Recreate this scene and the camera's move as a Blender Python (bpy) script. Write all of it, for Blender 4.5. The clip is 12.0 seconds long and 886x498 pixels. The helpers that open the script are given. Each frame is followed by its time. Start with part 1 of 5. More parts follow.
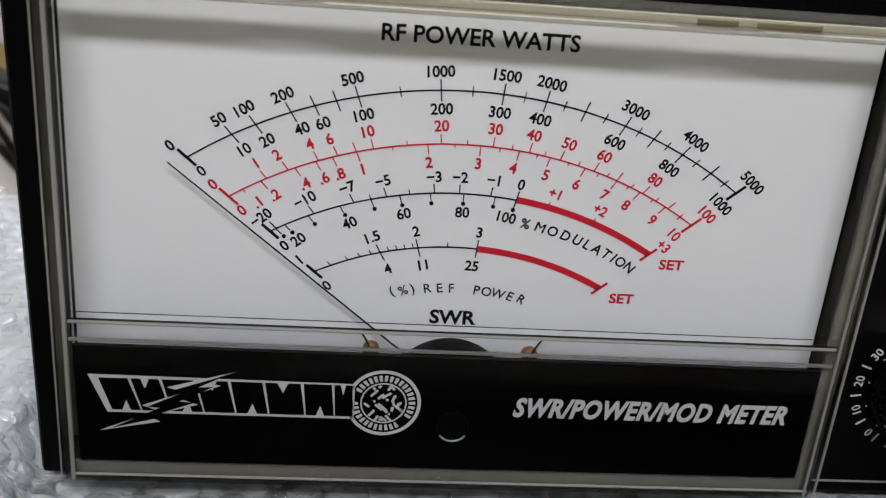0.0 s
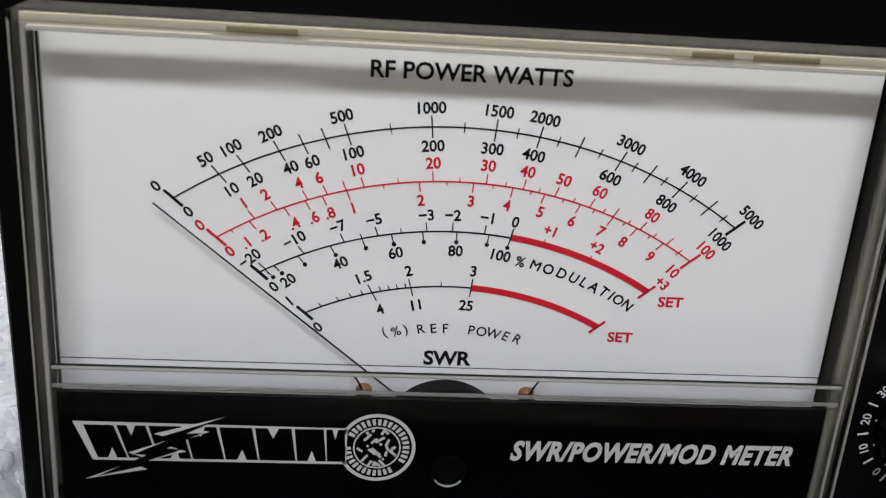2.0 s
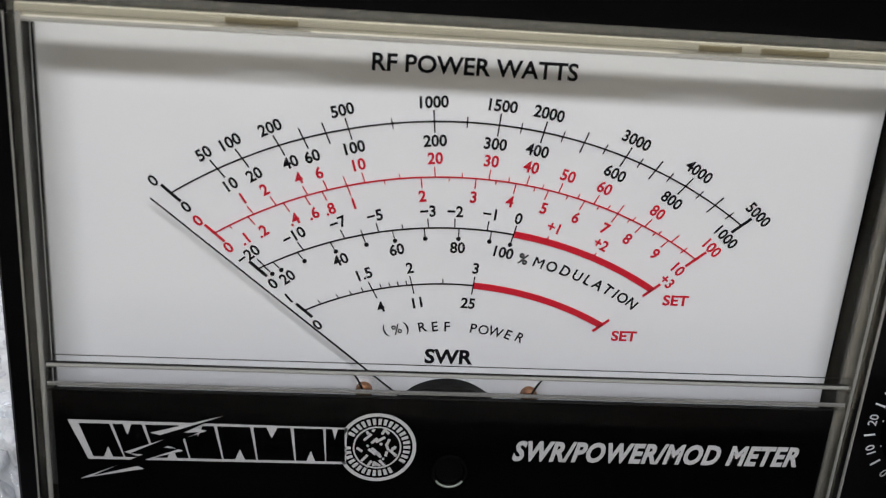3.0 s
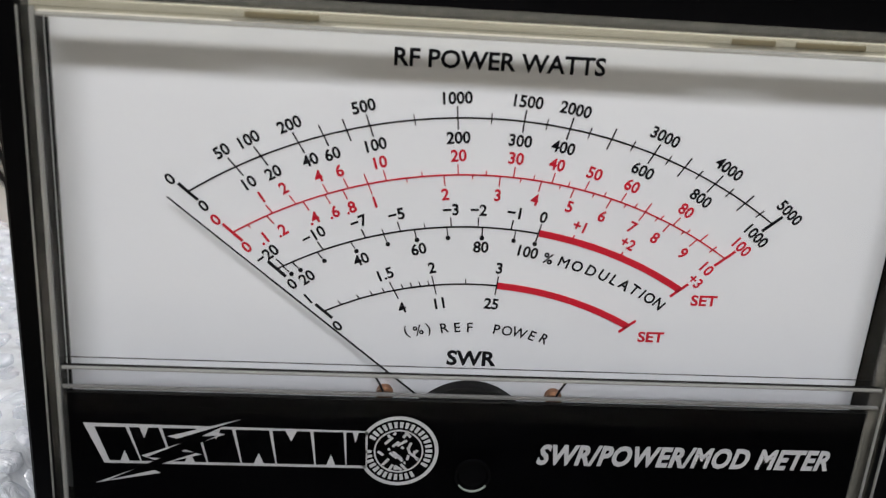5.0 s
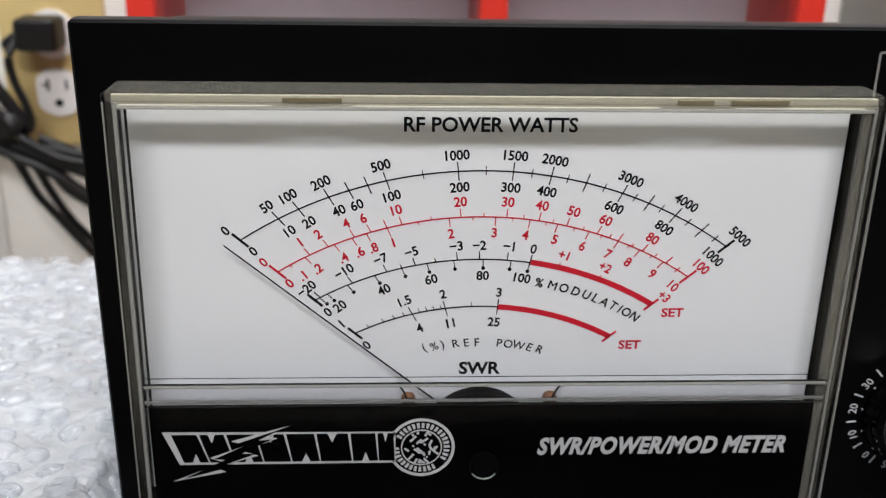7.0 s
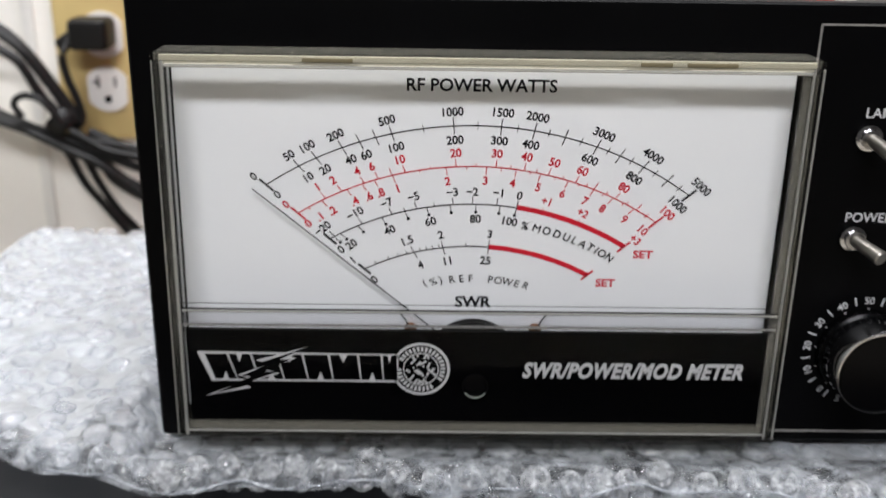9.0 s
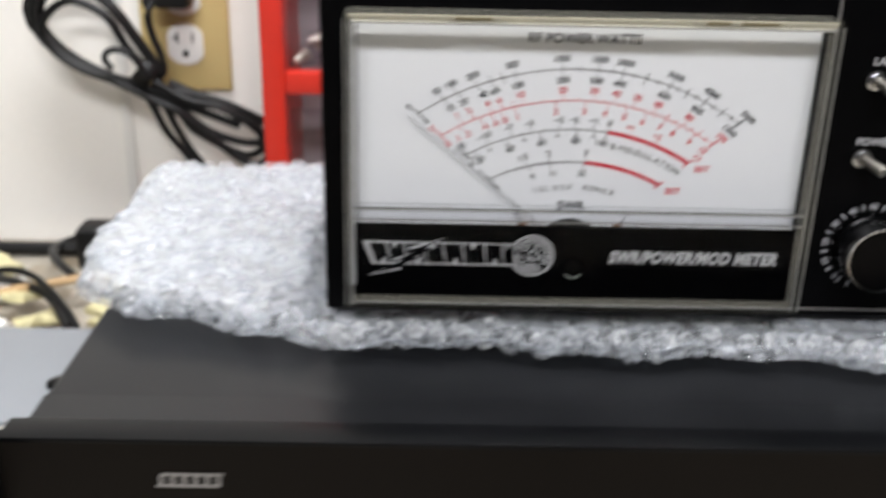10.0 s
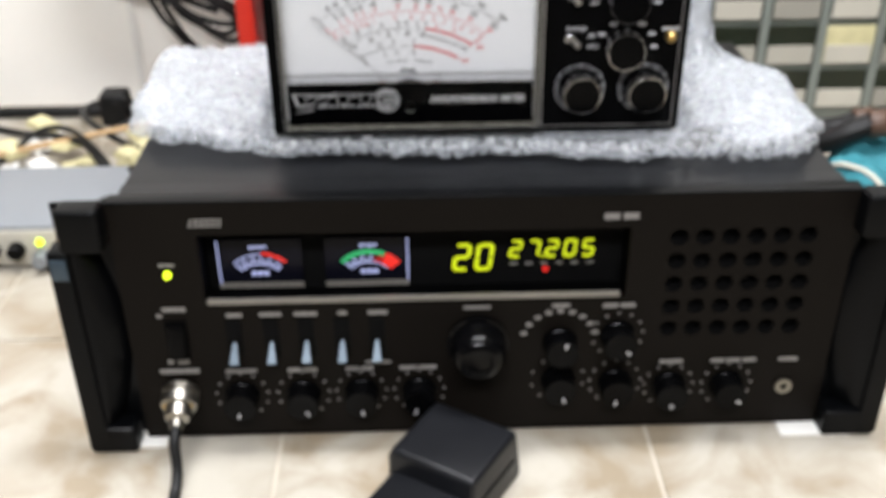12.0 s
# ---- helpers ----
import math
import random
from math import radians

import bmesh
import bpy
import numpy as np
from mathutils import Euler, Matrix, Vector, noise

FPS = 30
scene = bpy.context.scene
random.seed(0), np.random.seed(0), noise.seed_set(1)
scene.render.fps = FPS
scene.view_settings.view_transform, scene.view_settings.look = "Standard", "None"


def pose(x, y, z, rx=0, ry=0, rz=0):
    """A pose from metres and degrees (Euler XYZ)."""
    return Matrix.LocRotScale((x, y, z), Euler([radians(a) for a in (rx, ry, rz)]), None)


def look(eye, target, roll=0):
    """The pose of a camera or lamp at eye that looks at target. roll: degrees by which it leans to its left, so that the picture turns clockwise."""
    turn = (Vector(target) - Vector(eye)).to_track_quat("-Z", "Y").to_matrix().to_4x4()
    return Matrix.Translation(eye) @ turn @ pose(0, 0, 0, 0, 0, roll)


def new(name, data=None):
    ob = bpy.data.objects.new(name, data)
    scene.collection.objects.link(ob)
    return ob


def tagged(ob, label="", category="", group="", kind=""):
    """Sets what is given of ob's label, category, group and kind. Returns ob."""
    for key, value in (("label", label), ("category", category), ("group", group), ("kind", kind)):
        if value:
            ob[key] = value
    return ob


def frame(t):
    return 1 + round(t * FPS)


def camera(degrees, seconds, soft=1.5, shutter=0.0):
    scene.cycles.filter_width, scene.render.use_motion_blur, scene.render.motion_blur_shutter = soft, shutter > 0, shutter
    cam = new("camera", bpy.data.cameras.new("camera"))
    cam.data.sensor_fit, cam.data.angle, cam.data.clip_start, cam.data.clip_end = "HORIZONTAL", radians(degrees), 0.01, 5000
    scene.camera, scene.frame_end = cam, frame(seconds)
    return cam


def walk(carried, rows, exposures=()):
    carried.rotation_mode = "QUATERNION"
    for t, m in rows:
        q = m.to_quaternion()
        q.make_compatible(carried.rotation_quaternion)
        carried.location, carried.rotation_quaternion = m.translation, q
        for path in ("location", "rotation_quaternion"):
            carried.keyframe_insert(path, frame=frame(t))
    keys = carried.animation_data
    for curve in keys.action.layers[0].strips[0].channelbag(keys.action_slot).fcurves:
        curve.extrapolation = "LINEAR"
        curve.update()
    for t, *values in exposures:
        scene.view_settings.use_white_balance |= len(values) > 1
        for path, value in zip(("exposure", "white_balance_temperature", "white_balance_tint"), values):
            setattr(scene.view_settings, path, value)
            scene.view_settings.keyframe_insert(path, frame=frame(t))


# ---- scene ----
cam = camera(47.13, 12.0, soft=1.15, shutter=0.5)
PATH = [
    (0, (-0.0639, -0.1100, 0.2807), (0.0255, 0.8077, -0.1064), 4.76),
    (0.5, (-0.0669, -0.1098, 0.2771), (0.0253, 0.8179, -0.0848), 4.17),
    (1, (-0.0591, -0.1091, 0.2797), (0.0321, 0.8245, -0.0667), 3.76),
    (1.5, (-0.0617, -0.1087, 0.2795), (0.0264, 0.8231, -0.0726), 4.04),
    (2, (-0.0617, -0.1055, 0.2802), (0.0238, 0.8247, -0.0768), 4.03),
    (2.5, (-0.0623, -0.1040, 0.2778), (0.0271, 0.8283, -0.0727), 4.35),
    (3, (-0.0619, -0.1030, 0.2782), (0.0243, 0.8277, -0.0771), 4.20),
    (5, (-0.0644, -0.0981, 0.2776), (0.0146, 0.8305, -0.0852), 4.00),
    (5.5, (-0.0648, -0.0978, 0.2768), (0.0140, 0.8303, -0.0870), 4.14),
    (6, (-0.0665, -0.0999, 0.2763), (0.0143, 0.8301, -0.0823), 4.11),
    (6.5, (-0.0692, -0.1111, 0.2924), (0.0091, 0.8079, -0.0940), 2.83),
    (6.7, (-0.0669, -0.1205, 0.2978), (-0.0053, 0.8034, -0.0798), 1.62),
    (8.5, (-0.0550, -0.1562, 0.2919), (-0.0391, 0.7854, -0.0443), 1.35),
    (9, (-0.0539, -0.1710, 0.2932), (-0.0418, 0.7668, -0.0537), 0.92),
    (9.5, (-0.0568, -0.2130, 0.2933), (-0.0656, 0.7278, -0.0454), 0.24),
    (9.7, (-0.0610, -0.2299, 0.2984), (-0.0842, 0.7075, -0.0490), 0.18),
    (10, (-0.0908, -0.2547, 0.3066), (-0.0790, 0.6693, -0.0756), 1.27),
    (10.2, (-0.1305, -0.2598, 0.3103), (-0.0708, 0.6561, -0.0865), 1.11),
    (10.5, (-0.1569, -0.2684, 0.3197), (0.0142, 0.6325, -0.0794), 1.71),
    (10.7, (-0.1407, -0.2978, 0.3241), (0.0100, 0.6093, -0.0688), 1.31),
    (11, (-0.0896, -0.3621, 0.3430), (-0.0242, 0.5281, -0.1078), -0.53),
    (11.3, (-0.0450, -0.4230, 0.3730), (0.0010, 0.4730, -0.1641), -0.30),
    (11.5, (-0.0376, -0.4610, 0.3763), (-0.0165, 0.3969, -0.1371), -0.69),
    (12, (-0.0368, -0.5165, 0.4092), (-0.0157, 0.3445, -0.0989), -0.45),
]
cam.data.dof.use_dof, cam.data.dof.focus_distance, cam.data.dof.aperture_fstop = True, 0.21, 23.0
EXPOSURES = [(0.0, -0.3), (0.6, -0.2), (1.2, -0.1), (6.0, -0.1), (8.5, 0.0), (10.0, 0.06), (11.0, 0.18), (12.0, 0.20)]
walk(cam, [(t, look(eye, target, roll)) for t, eye, target, roll in PATH], EXPOSURES)

# ---------------------------------------------------------------- light
world = bpy.data.worlds.new("room_dim")
world.use_nodes = True
world.node_tree.nodes["Background"].inputs[0].default_value = (0.9, 0.95, 1.0, 1)
world.node_tree.nodes["Background"].inputs[1].default_value = 0.02
scene.world = world


def area(name, at, target, size_x, size_y, watts, colour):
    data = bpy.data.lights.new(name, "AREA")
    data.shape, data.size, data.size_y, data.energy, data.color = "RECTANGLE", size_x, size_y, watts, colour
    ob = new(name, data)
    ob.matrix_world = look(at, target)
    return ob


CEIL = 1.62
LAMPS = ((-0.15, -1.30, 48.0), (0.05, 0.10, 32.0))  # x, y of the two ceiling fixtures, watts
for lx, ly, watts in LAMPS:
    area("fluorescent_lamp", (lx, ly, CEIL - 0.075), (lx, ly, 0), 1.15, 0.26, watts, (0.960, 0.963, 1.010))


# ---------------------------------------------------------------- materials
def nodes_of(name):
    m = bpy.data.materials.new(name)
    m.use_nodes = True
    return m, m.node_tree, m.node_tree.nodes["Principled BSDF"]


def paint(name, colour, rough=0.5, metal=0.0, grain=120.0, vary=0.12, bump=0.05, blotch=9.0, spec=0.5, each=0.0, coat=0.0):
    """A surface with two scales of variation in colour and gloss, and fine relief."""
    m, tree, b = nodes_of(name)
    n, l = tree.nodes.new, tree.links.new
    co = n("ShaderNodeTexCoord")
    fine, broad = n("ShaderNodeTexNoise"), n("ShaderNodeTexNoise")
    fine.inputs["Scale"].default_value, fine.inputs["Detail"].default_value = grain * 8, 3
    broad.inputs["Scale"].default_value, broad.inputs["Detail"].default_value = blotch * 3, 5
    l(co.outputs["Object"], fine.inputs["Vector"])
    l(co.outputs["Object"], broad.inputs["Vector"])
    add = n("ShaderNodeMath")
    add.operation = "ADD"
    l(fine.outputs[0], add.inputs[0])
    l(broad.outputs[0], add.inputs[1])
    ramp = n("ShaderNodeMapRange")
    ramp.inputs[1].default_value, ramp.inputs[2].default_value = 0.6, 1.4
    ramp.inputs[3].default_value, ramp.inputs[4].default_value = 1 - vary, 1 + vary
    l(add.outputs[0], ramp.inputs[0])
    scale = n("ShaderNodeVectorMath")
    scale.operation = "SCALE"
    scale.inputs[0].default_value = colour
    l(ramp.outputs[0], scale.inputs["Scale"])
    last = scale.outputs[0]
    if each:
        info, rr, sc = n("ShaderNodeObjectInfo"), n("ShaderNodeMapRange"), n("ShaderNodeVectorMath")
        rr.inputs[3].default_value, rr.inputs[4].default_value = 1 - each, 1 + each
        l(info.outputs["Random"], rr.inputs[0])
        sc.operation = "SCALE"
        l(last, sc.inputs[0])
        l(rr.outputs[0], sc.inputs["Scale"])
        last = sc.outputs[0]
    l(last, b.inputs["Base Color"])
    rg = n("ShaderNodeMapRange")
    rg.inputs[3].default_value, rg.inputs[4].default_value = max(0.02, rough * 0.8), min(1, rough * 1.25)
    l(broad.outputs[0], rg.inputs[0])
    l(rg.outputs[0], b.inputs["Roughness"])
    b.inputs["Metallic"].default_value = metal
    b.inputs["Specular IOR Level"].default_value = spec
    b.inputs["Coat Weight"].default_value = coat
    if bump:
        bp = n("ShaderNodeBump")
        bp.inputs["Strength"].default_value, bp.inputs["Distance"].default_value = bump, 0.0006
        l(fine.outputs[0], bp.inputs["Height"])
        l(bp.outputs[0], b.inputs["Normal"])
    return m


def glow(name, colour, strength):
    m, tree, b = nodes_of(name)
    b.inputs["Base Color"].default_value = (*[c * 0.3 for c in colour], 1)
    b.inputs["Emission Color"].default_value = (*colour, 1)
    b.inputs["Emission Strength"].default_value = strength
    return m


def sheen(tree, floor, most, normal=None):
    """Gloss share that rises towards grazing views, alike on both faces of a thin sheet."""
    n, l = tree.nodes.new, tree.links.new
    lw, po, mr = n("ShaderNodeLayerWeight"), n("ShaderNodeMath"), n("ShaderNodeMapRange")
    lw.inputs[0].default_value = 0.5
    po.operation, po.inputs[1].default_value = "POWER", 3.5
    mr.inputs[3].default_value, mr.inputs[4].default_value = floor, most
    if normal:
        l(normal, lw.inputs["Normal"])
    l(lw.outputs["Facing"], po.inputs[0])
    l(po.outputs[0], mr.inputs[0])
    return mr.outputs[0]


def clear(name, tint, gloss, rough, ior=1.49):
    """Clear plastic: lets light straight through, with a Fresnel gloss on top."""
    m, tree, b = nodes_of(name)
    n, l = tree.nodes.new, tree.links.new
    tr, gl, mx = n("ShaderNodeBsdfTransparent"), n("ShaderNodeBsdfGlossy"), n("ShaderNodeMixShader")
    tr.inputs[0].default_value = (*tint, 1)
    gl.inputs[0].default_value = (gloss, gloss, gloss, 1)
    gl.inputs["Roughness"].default_value = rough
    l(sheen(tree, ((ior - 1) / (ior + 1)) ** 2, 0.55), mx.inputs[0])
    l(tr.outputs[0], mx.inputs[1])
    l(gl.outputs[0], mx.inputs[2])
    l(mx.outputs[0], tree.nodes["Material Output"].inputs[0])
    return m


def hazy(name, tint, body, share, rough=0.06, ior=1.49, gloss=0.9):
    """Thick clear acrylic: tinted see-through with a little milky body and a Fresnel gloss."""
    m = clear(name, tint, gloss, rough, ior)
    tree = m.node_tree
    n, l = tree.nodes.new, tree.links.new
    df, tl, mix, both = n("ShaderNodeBsdfDiffuse"), n("ShaderNodeBsdfTranslucent"), n("ShaderNodeMixShader"), n("ShaderNodeMixShader")
    df.inputs[0].default_value = tl.inputs[0].default_value = (*body, 1)
    both.inputs[0].default_value, mix.inputs[0].default_value = 0.35, share
    top = tree.nodes["Material Output"].inputs[0].links[0].from_node
    see = top.inputs[1].links[0].from_socket
    l(df.outputs[0], both.inputs[1])
    l(tl.outputs[0], both.inputs[2])
    l(see, mix.inputs[1])
    l(both.outputs[0], mix.inputs[2])
    l(mix.outputs[0], top.inputs[1])
    return m


def film_plastic(name, see=(0.03, 0.26), milk=(0.80, 0.83, 0.89), ior=1.95, bumpy=0.75, crumple=170, patch=60, cells=105, rough=0.07, most=0.6):
    """Bubble wrap film: milky, half see-through, with sharp broken glints."""
    m, tree, b = nodes_of(name)
    n, l = tree.nodes.new, tree.links.new
    df, tl, tr, gl = n("ShaderNodeBsdfDiffuse"), n("ShaderNodeBsdfTranslucent"), n("ShaderNodeBsdfTransparent"), n("ShaderNodeBsdfGlossy")
    co, big, fine, bp = n("ShaderNodeTexCoord"), n("ShaderNodeTexNoise"), n("ShaderNodeTexNoise"), n("ShaderNodeBump")
    big.inputs["Scale"].default_value, big.inputs["Detail"].default_value = patch, 4
    fine.inputs["Scale"].default_value, fine.inputs["Detail"].default_value, fine.inputs["Distortion"].default_value = crumple, 3, 1.8
    l(co.outputs["Object"], big.inputs["Vector"])
    l(co.outputs["Object"], fine.inputs["Vector"])
    bp.inputs["Strength"].default_value, bp.inputs["Distance"].default_value = bumpy, 0.004
    l(fine.outputs[0], bp.inputs["Height"])
    df.inputs[0].default_value = tl.inputs[0].default_value = (*milk, 1)
    tr.inputs[0].default_value = (0.93, 0.95, 0.98, 1)
    gl.inputs["Roughness"].default_value = rough
    for s in (df, gl):
        l(bp.outputs[0], s.inputs["Normal"])
    milky, body, out = n("ShaderNodeMixShader"), n("ShaderNodeMixShader"), n("ShaderNodeMixShader")
    milky.inputs[0].default_value = 0.4
    l(df.outputs[0], milky.inputs[1])
    l(tl.outputs[0], milky.inputs[2])
    cell, mixv, ramp = n("ShaderNodeTexVoronoi"), n("ShaderNodeMath"), n("ShaderNodeMapRange")
    cell.inputs["Scale"].default_value = cells
    l(co.outputs["Object"], cell.inputs["Vector"])
    mixv.operation = "MULTIPLY_ADD"
    mixv.inputs[1].default_value = -0.55
    l(cell.outputs["Distance"], mixv.inputs[0])
    l(big.outputs[0], mixv.inputs[2])
    ramp.inputs[1].default_value, ramp.inputs[2].default_value = 0.0, 0.55
    ramp.inputs[3].default_value, ramp.inputs[4].default_value = see
    l(mixv.outputs[0], ramp.inputs[0])
    l(ramp.outputs[0], body.inputs[0])
    l(milky.outputs[0], body.inputs[1])
    l(tr.outputs[0], body.inputs[2])
    l(sheen(tree, ((ior - 1) / (ior + 1)) ** 2, most, bp.outputs[0]), out.inputs[0])
    l(body.outputs[0], out.inputs[1])
    l(gl.outputs[0], out.inputs[2])
    l(out.outputs[0], tree.nodes["Material Output"].inputs[0])
    return m


def laminate(name):
    """Cream stone-look vinyl with tan veins and worn blotches."""
    m = paint(name, (0.43, 0.39, 0.32), 0.38, 0, 60, 0.10, 0.04, 3, each=0.05)
    tree = m.node_tree
    n, l, b = tree.nodes.new, tree.links.new, tree.nodes["Principled BSDF"]
    src = b.inputs["Base Color"].links[0].from_socket
    co, no, ra, mx = n("ShaderNodeTexCoord"), n("ShaderNodeTexNoise"), n("ShaderNodeValToRGB"), n("ShaderNodeMix")
    l(co.outputs["Object"], no.inputs["Vector"])
    no.inputs["Scale"].default_value, no.inputs["Detail"].default_value, no.inputs["Distortion"].default_value = 17.0, 12, 0.6
    ra.color_ramp.elements[0].position, ra.color_ramp.elements[1].position = 0.37, 0.59
    ra.color_ramp.elements[0].color, ra.color_ramp.elements[1].color = (0.235, 0.18, 0.11, 1), (0.43, 0.405, 0.345, 1)
    l(no.outputs[0], ra.inputs[0])
    mx.data_type = "RGBA"
    mx.inputs[0].default_value = 0.75
    l(src, mx.inputs[6])
    l(ra.outputs[0], mx.inputs[7])
    l(mx.outputs[2], b.inputs["Base Color"])
    return m


M_CASE = paint("black_wrinkle_paint", (0.0045, 0.0045, 0.005), 0.5, 0, 250, 0.25, 0.25, 12, spec=0.2)
M_FACE = paint("black_satin_face", (0.0012, 0.0012, 0.0014), 0.4, 0, 200, 0.2, 0.05, 10, spec=0.05)
M_LABEL = paint("black_gloss_label", (0.0007, 0.0007, 0.0009), 0.35, 0, 100, 0.2, 0.0, 10, spec=0.03)
M_DIAL = paint("white_dial_paper", (0.785, 0.80, 0.83), 0.6, 0, 200, 0.015, 0.01, 6)
M_INK = paint("black_ink", (0.006, 0.006, 0.008), 0.7, 0, 100, 0.1, 0, spec=0.1)
M_RED = paint("red_ink", (0.56, 0.012, 0.03), 0.6, 0, 100, 0.08, 0, spec=0.2)
M_PRINT = paint("white_silkscreen", (0.52, 0.52, 0.535), 0.5, 0, 300, 0.12, 0)
M_PRINT_DIM = paint("grey_silkscreen", (0.21, 0.20, 0.19), 0.5, 0, 300, 0.2, 0)
M_CLEAR = clear("clear_acrylic", (0.985, 0.985, 0.98), 0.12, 0.03, 1.3)
M_RIM = hazy("acrylic_rim", (0.70, 0.69, 0.66), (0.72, 0.69, 0.59), 0.20)
M_RIM_SIDE = hazy("acrylic_side_rim", (0.80, 0.80, 0.78), (0.66, 0.64, 0.56), 0.20)
# pale body that paints the bright lines light makes along clear edges
M_PALE = hazy("acrylic_bright_line", (0.6, 0.6, 0.58), (0.74, 0.73, 0.69), 0.36)
M_CLEARRIM = clear("clear_acrylic_edge", (0.94, 0.94, 0.93), 0.4, 0.05, 1.49)
M_BEIGE = hazy("acrylic_beige_bar", (0.42, 0.46, 0.58), (0.78, 0.74, 0.61), 0.78)
# bright cream that paints the highlights along the top bar
M_GLEAM = hazy("acrylic_bar_gleam", (0.7, 0.68, 0.6), (0.90, 0.87, 0.74), 0.85)
M_BARTAN = hazy("acrylic_tan_piece", (0.5, 0.46, 0.36), (0.46, 0.40, 0.26), 0.5)
M_CHROME = paint("chrome", (0.82, 0.82, 0.83), 0.10, 1.0, 60, 0.06, 0.01)
M_DARKCHROME = paint("dark_chrome", (0.42, 0.42, 0.43), 0.16, 1.0, 60, 0.1, 0.01)
M_KNOB = paint("black_knob_plastic", (0.0013, 0.0013, 0.0015), 0.2, 0, 90, 0.2, 0.02, spec=0.08)
M_GLOSS = paint("glossy_black_knob", (0.0016, 0.0016, 0.0018), 0.10, 0, 60, 0.2, 0.0, spec=0.14)
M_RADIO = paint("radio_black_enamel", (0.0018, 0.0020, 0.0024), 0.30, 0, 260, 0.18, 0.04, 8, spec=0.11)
# the same black enamel with a lightened base, for the sheen on the top
M_TOP = paint("radio_top_sheen_enamel", (0.0045, 0.0048, 0.0055), 0.30, 0, 260, 0.18, 0.04, 8, spec=0.27)
M_PANEL = paint("radio_panel_dark_brown", (0.0058, 0.0046, 0.0036), 0.5, 0, 260, 0.16, 0.08, 8, spec=0.07)
M_HOLE = paint("dark_cavity", (0.002, 0.002, 0.002), 0.8, 0, 60, 0.2, 0, spec=0.1)
M_BRASS = paint("brass", (0.62, 0.43, 0.16), 0.28, 1.0, 120, 0.15, 0.03)
M_COPPER = paint("copper", (0.26, 0.13, 0.07), 0.5, 1.0, 120, 0.2, 0.03)
M_LEVER = paint("pale_steel", (0.034, 0.055, 0.075), 0.35, 0.3, 120, 0.1, 0.02)
M_STRIP = paint("satin_strip", (0.22, 0.205, 0.18), 0.35, 0.3, 140, 0.1, 0.02)
M_WRAP = film_plastic("bubble_wrap_film", (0.10, 0.40), (0.59, 0.615, 0.635), 1.75, 0.42, 140, 90, 105, rough=0.12, most=0.4)
M_FIELD = film_plastic("bubble_soft_film", (0.45, 0.85), (0.72, 0.745, 0.77), 1.85, 0.55, 210, 130, 140, rough=0.10, most=0.25)
M_BUBBLE = film_plastic("bubble_clear_film", (0.20, 1.0), (0.92, 0.94, 0.96), 2.3, 1.0, 480, 330, 380)
M_LIP = film_plastic("bubble_lip_film", (0.36, 0.95), (0.72, 0.755, 0.79), 2.1, 0.9, 260, 140, 190)
M_WALL = paint("wall_cream_paint", (0.86, 0.835, 0.775), 0.6, 0, 60, 0.05, 0.05, 2)
M_IVORY = paint("outlet_tan_plate", (0.55, 0.42, 0.18), 0.4, 0, 90, 0.08, 0.03)
M_WHITE = paint("white_plastic", (0.78, 0.77, 0.73), 0.4, 0, 90, 0.06, 0.03)
M_CABLE = paint("black_rubber_cable", (0.006, 0.006, 0.006), 0.42, 0, 90, 0.2, 0.04, spec=0.25)
M_REDBAR = paint("red_rack_plastic", (0.58, 0.025, 0.012), 0.38, 0, 70, 0.1, 0.04)
M_BIN = clear("smoky_bin_plastic", (0.88, 0.86, 0.87), 0.8, 0.2)
M_GREY = paint("grey_metal_box", (0.21, 0.225, 0.24), 0.42, 0.1, 120, 0.06, 0.05)
M_CABINET = paint("cabinet_grey_plastic", (0.20, 0.22, 0.195), 0.45, 0, 90, 0.12, 0.04)
M_DRAWER = clear("drawer_clear_plastic", (0.62, 0.64, 0.58), 0.7, 0.25)
M_PAPER = paint("cream_paper", (0.40, 0.38, 0.32), 0.8, 0, 90, 0.08, 0.05, each=0.3)
M_YELLOW = paint("pale_yellow_packet", (0.58, 0.53, 0.30), 0.5, 0, 120, 0.2, 0.2, 30)
M_WOOD = paint("pencil_wood", (0.42, 0.27, 0.12), 0.5, 0, 90, 0.2, 0.1)
M_TEAL = paint("teal_cloth", (0.022, 0.17, 0.205), 0.75, 0, 200, 0.2, 0.35, 14)
M_PARTS = paint("plated_small_parts", (0.62, 0.58, 0.50), 0.3, 0.8, 90, 0.4, 0.05)
M_TILE = laminate("cream_stone_vinyl")
M_GROUT = paint("bench_board", (0.50, 0.45, 0.37), 0.7, 0, 90, 0.15, 0.1)
M_FLOOR = paint("floor_grey", (0.25, 0.24, 0.23), 0.6, 0, 60, 0.15, 0.05)
M_BACK = paint("pale_back_board", (0.42, 0.40, 0.41), 0.6, 0, 60, 0.1, 0.05, 4)
# dark colour for the unseen walls, so that they throw back little light
M_DARKWALL = paint("unseen_wall_dark", (0.10, 0.095, 0.09), 0.8, 0, 60, 0.1, 0.05, 2)
M_CEIL = paint("ceiling_white", (0.78, 0.78, 0.76), 0.8, 0, 60, 0.04, 0.1)
M_BLUEWHITE = glow("lit_blue_white", (0.55, 0.60, 1.0), 0.62)
M_LITRED = glow("lit_red", (1.0, 0.03, 0.02), 0.6)
M_LITGREEN = glow("lit_green", (0.03, 0.55, 0.18), 0.5)
M_DIGIT = glow("lit_yellow_green", (0.72, 0.85, 0.01), 0.8)
